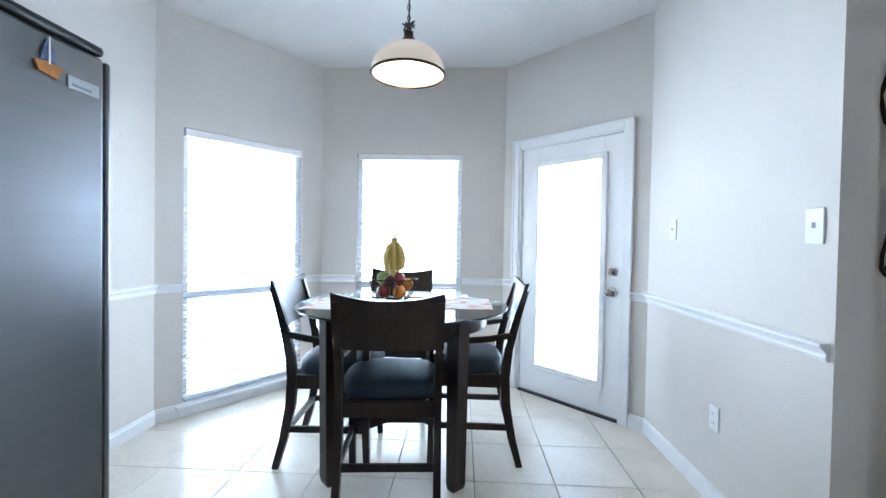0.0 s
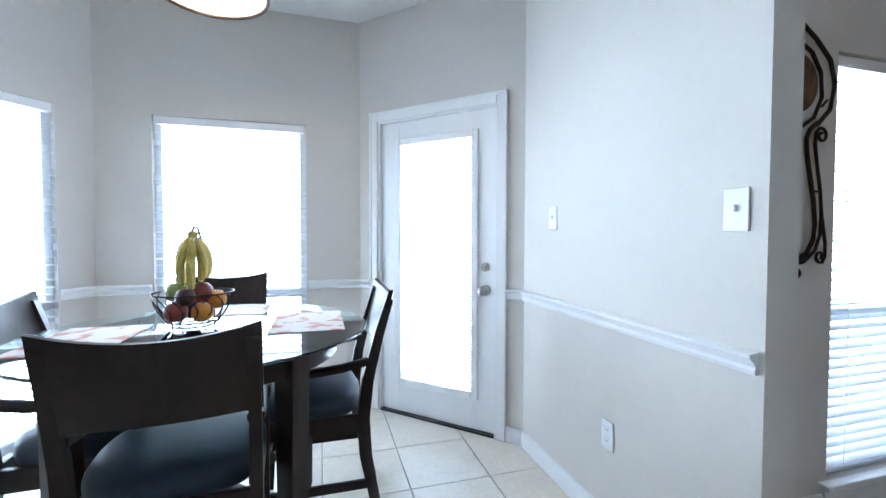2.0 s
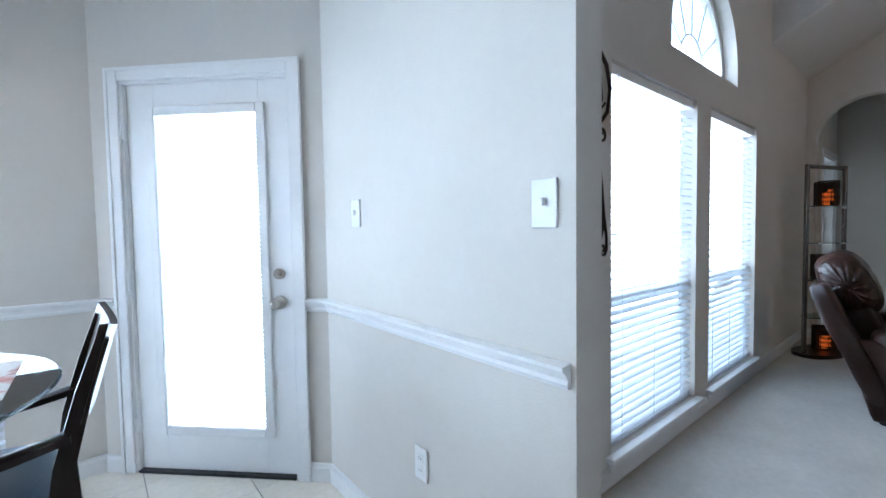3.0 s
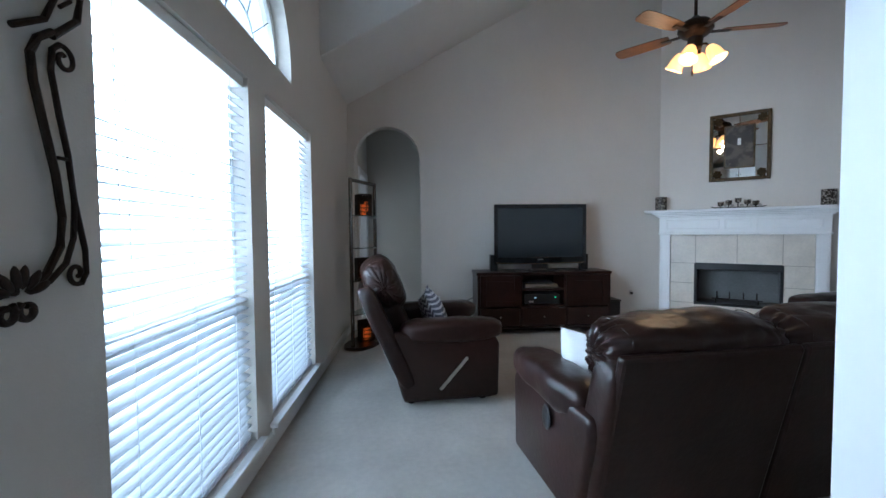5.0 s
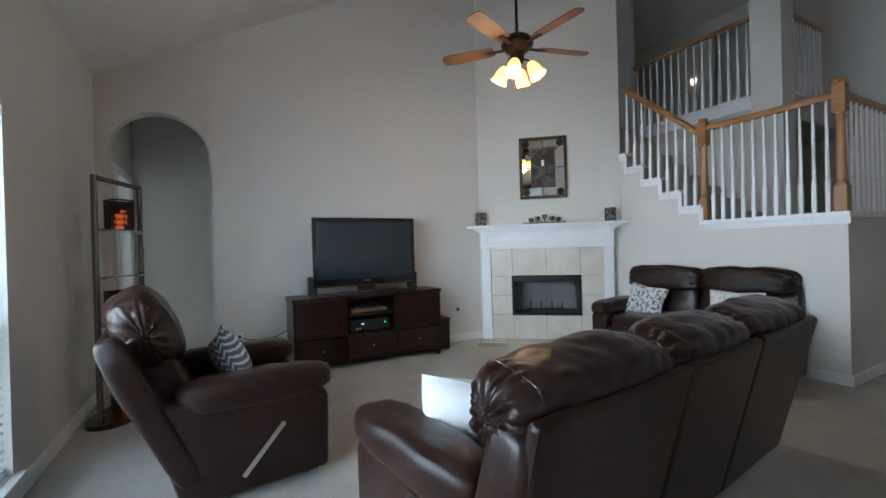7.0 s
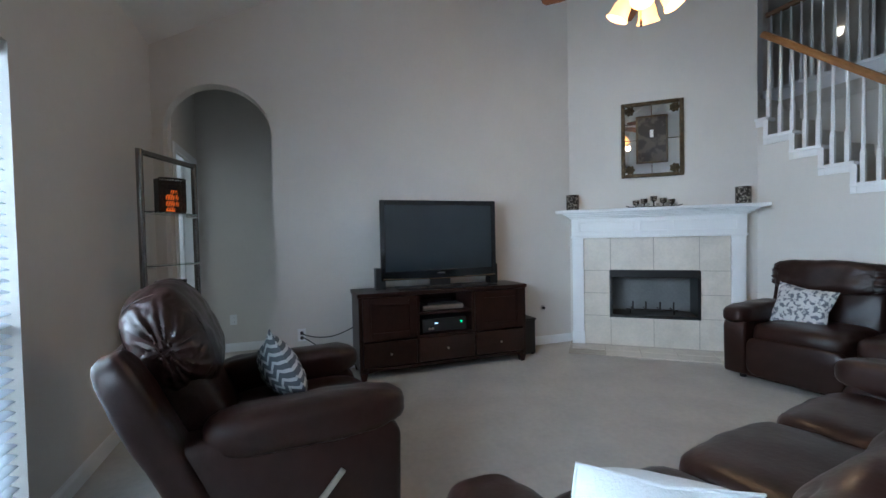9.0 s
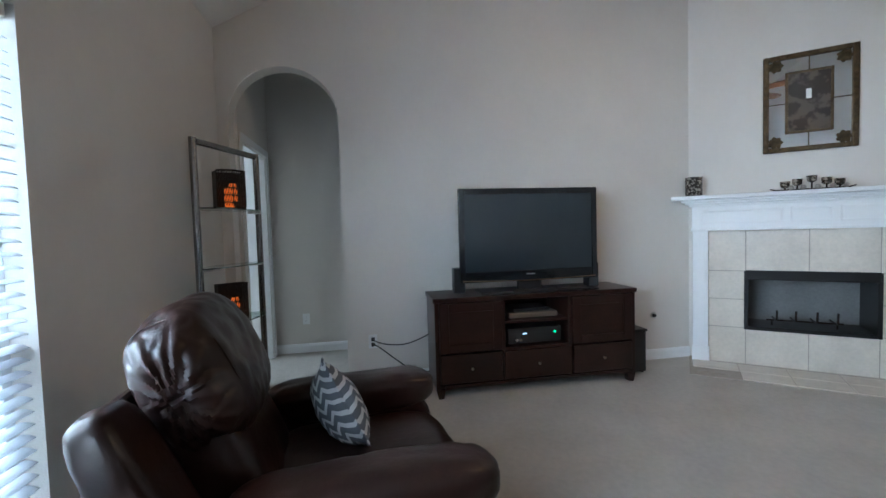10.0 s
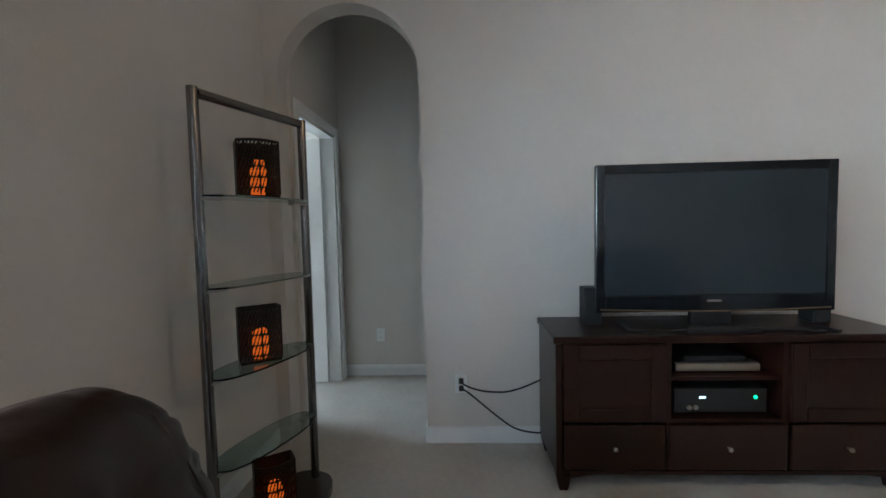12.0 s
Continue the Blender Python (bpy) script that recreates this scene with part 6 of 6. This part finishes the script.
# ---- fridge ----
FRIDGE_STEEL = material("smooth_steel", (0.21, 0.22, 0.235), 0.36, metal=1.0, vary=0.03, scale=2, stretch=(0.2, 0.2, 5))
fr = thing("refrigerator", "stainless steel refrigerator with black top edge", "refrigerator", (-0.168, 1.92, 0))
part("cabinet", box(bmesh.new(), (-0.90, -0.85, 0.02), (0.0, -0.022, 1.735), 0.012), FRIDGE_STEEL, fr)
part("top_cap", box(bmesh.new(), (-0.91, -0.86, 1.7355), (0.008, -0.03, 1.762), 0.010), BLACK, fr, "black plastic top cap")
for a, b in ((-0.90, -0.452), (-0.448, 0.0)):
    dd = part("door", box(bmesh.new(), (a, -0.020, 0.05), (b, 0.0, 1.73), 0.008), FRIDGE_STEEL, fr)
    x = -0.49 if a < -0.5 else -0.41
    part("handle", tube(bmesh.new(), [(x, 0.0, 0.55), (x, 0.04, 0.58), (x, 0.04, 1.42), (x, 0.0, 1.45)], 0.010, 8), NICKEL, dd)
part("plinth", box(bmesh.new(), (-0.88, -0.84, 0.0), (-0.02, -0.08, 0.0195)), BLACK, fr)
mg = thing("boat_magnet", "small painted sailboat magnet on the fridge", "magnet", (-0.1675, 1.735, 1.655))
part("hull", prism(bmesh.new(), [(-0.035, 0.0), (-0.025, -0.022), (0.02, -0.028), (0.035, 0.0), (0.0, 0.006)], "x", 0, 0.006), material("magnet_orange", (0.50, 0.20, 0.03), 0.5), mg, "orange hull")
part("sail", prism(bmesh.new(), [(-0.02, 0.008), (0.02, 0.008), (0.004, 0.062), (-0.006, 0.058)], "x", 0, 0.005), material("magnet_blue", (0.10, 0.15, 0.26), 0.5, vary=0.3, scale=40), mg, "blue striped sails")
part("mast", box(bmesh.new(), (0, -0.002, 0.0), (0.007, 0.002, 0.066)), WHITE_CLOTH, mg)
lb = thing("label_magnet", "white rectangular label magnet on the fridge", "magnet", (-0.1675, 1.83, 1.635))
part("plate", box(bmesh.new(), (0, -0.045, -0.017), (0.004, 0.045, 0.017), 0.002), material("label_grey", (0.55, 0.58, 0.62), 0.4, vary=0.05), lb)
part("text_bar", box(bmesh.new(), (0.004, -0.035, -0.008), (0.0048, 0.02, -0.002)), material("label_ink", (0.3, 0.32, 0.35), 0.5), lb)

# ---- granite bar ----
GRANITE_B = blotched("granite_slab", (0.50, 0.42, 0.29), (0.10, 0.07, 0.05), 38, 0.44)
GRANITE_B.node_tree.nodes["Principled BSDF"].inputs["Roughness"].default_value = 0.15
br = thing("granite_bar", "speckled beige granite bar top with chiselled edge", "bar counter", (0, 0, 0))
o = [(2.274, -1.6), (2.745, -1.6)] + [(2.655 + 0.09 * math.cos(q), 0.84 + 0.09 * math.sin(q)) for q in [radians(9 * i) for i in range(11)]] + [(2.274, 0.93)]
bm = bmesh.new()
rows = []
random.seed(2)
dense = []
for (a, b), (c, d_) in zip(o, o[1:] + o[:1]):
    k = max(1, int(math.hypot(c - a, d_ - b) / 0.03))
    dense += [(a + (c - a) * i / k, b + (d_ - b) * i / k) for i in range(k)]
for z, grow in ((0.866, -0.012), (0.874, 0.002), (0.886, 0.006), (0.896, 0.003), (0.906, -0.004), (0.909, -0.012)):
    ring = []
    for i, (x, y) in enumerate(dense):
        nx, ny = x - 2.5, (y + 0.36) * 0.26
        ln = math.hypot(nx, ny)
        g = grow + 0.006 * noise.noise(Vector((x * 30, y * 30, z * 60)))
        if x < 2.28:
            g = 0
        ring.append(bm.verts.new((x + nx / ln * g, y + (g if y > 0.78 else 0), z)))
    rows.append(ring)
for p_, q_ in zip(rows, rows[1:]):
    for i in range(len(dense)):
        j = (i + 1) % len(dense)
        bm.faces.new((p_[i], p_[j], q_[j], q_[i]))
bm.faces.new(rows[0][::-1])
bm.faces.new(rows[-1])
part("slab", bm, GRANITE_B, br)
part("support_wall", box(bmesh.new(), (2.273, -1.55, 0.0), (2.42, 0.55, 0.8655)), WALL, br, "painted support wall")

# ---- outdoors ----
GRASS = material("lawn", (0.09, 0.13, 0.05), 0.95, vary=0.25, scale=2, bump=0.6, bump_scale=40)
bm = bmesh.new()
bmesh.ops.create_grid(bm, x_segments=8, y_segments=8, size=400, matrix=Matrix.Translation((0, 0, -0.16)))
setting("ground", bm, GRASS, "green lawn around the house", "ground")

# ---- floor tiles ----
TS = 0.42
def tile_mesh():
    bm = box(bmesh.new(), (0.002, 0.002, -0.012), (TS - 0.002, TS - 0.002, 0.0), 0.0025)
    return mesh_from("tile", bm, TILE)
tile_me = tile_mesh()
fl = bpy.data.objects["floor_kitchen"]
rest = bmesh.new()
for i in range(-4, 6):
    for j in range(-15, 5):
        x, y = -0.35 + TS * i, 2.95 + TS * j
        if x > 2.115 or x + TS < -1.44:
            continue
        cx, cy = x + TS / 2, y + TS / 2
        if cy > 3.62 + 0.35 and abs(cx - 0.37) > 1.69 - (cy - 3.62) + 0.62:
            continue
        if x + TS > 2.118 or y < 0.8:
            box(rest, (x + 0.002, y + 0.002, -0.012), (min(x + TS - 0.002, 2.117), y + TS - 0.002, 0.0), 0.0)
            continue
        o_ = new("tile", tile_me)
        o_.parent = fl
        o_.location = (x, y, 0)
r_ = part("tiles_rest", rest, TILE, fl)
tagged(r_, kind="stuff")
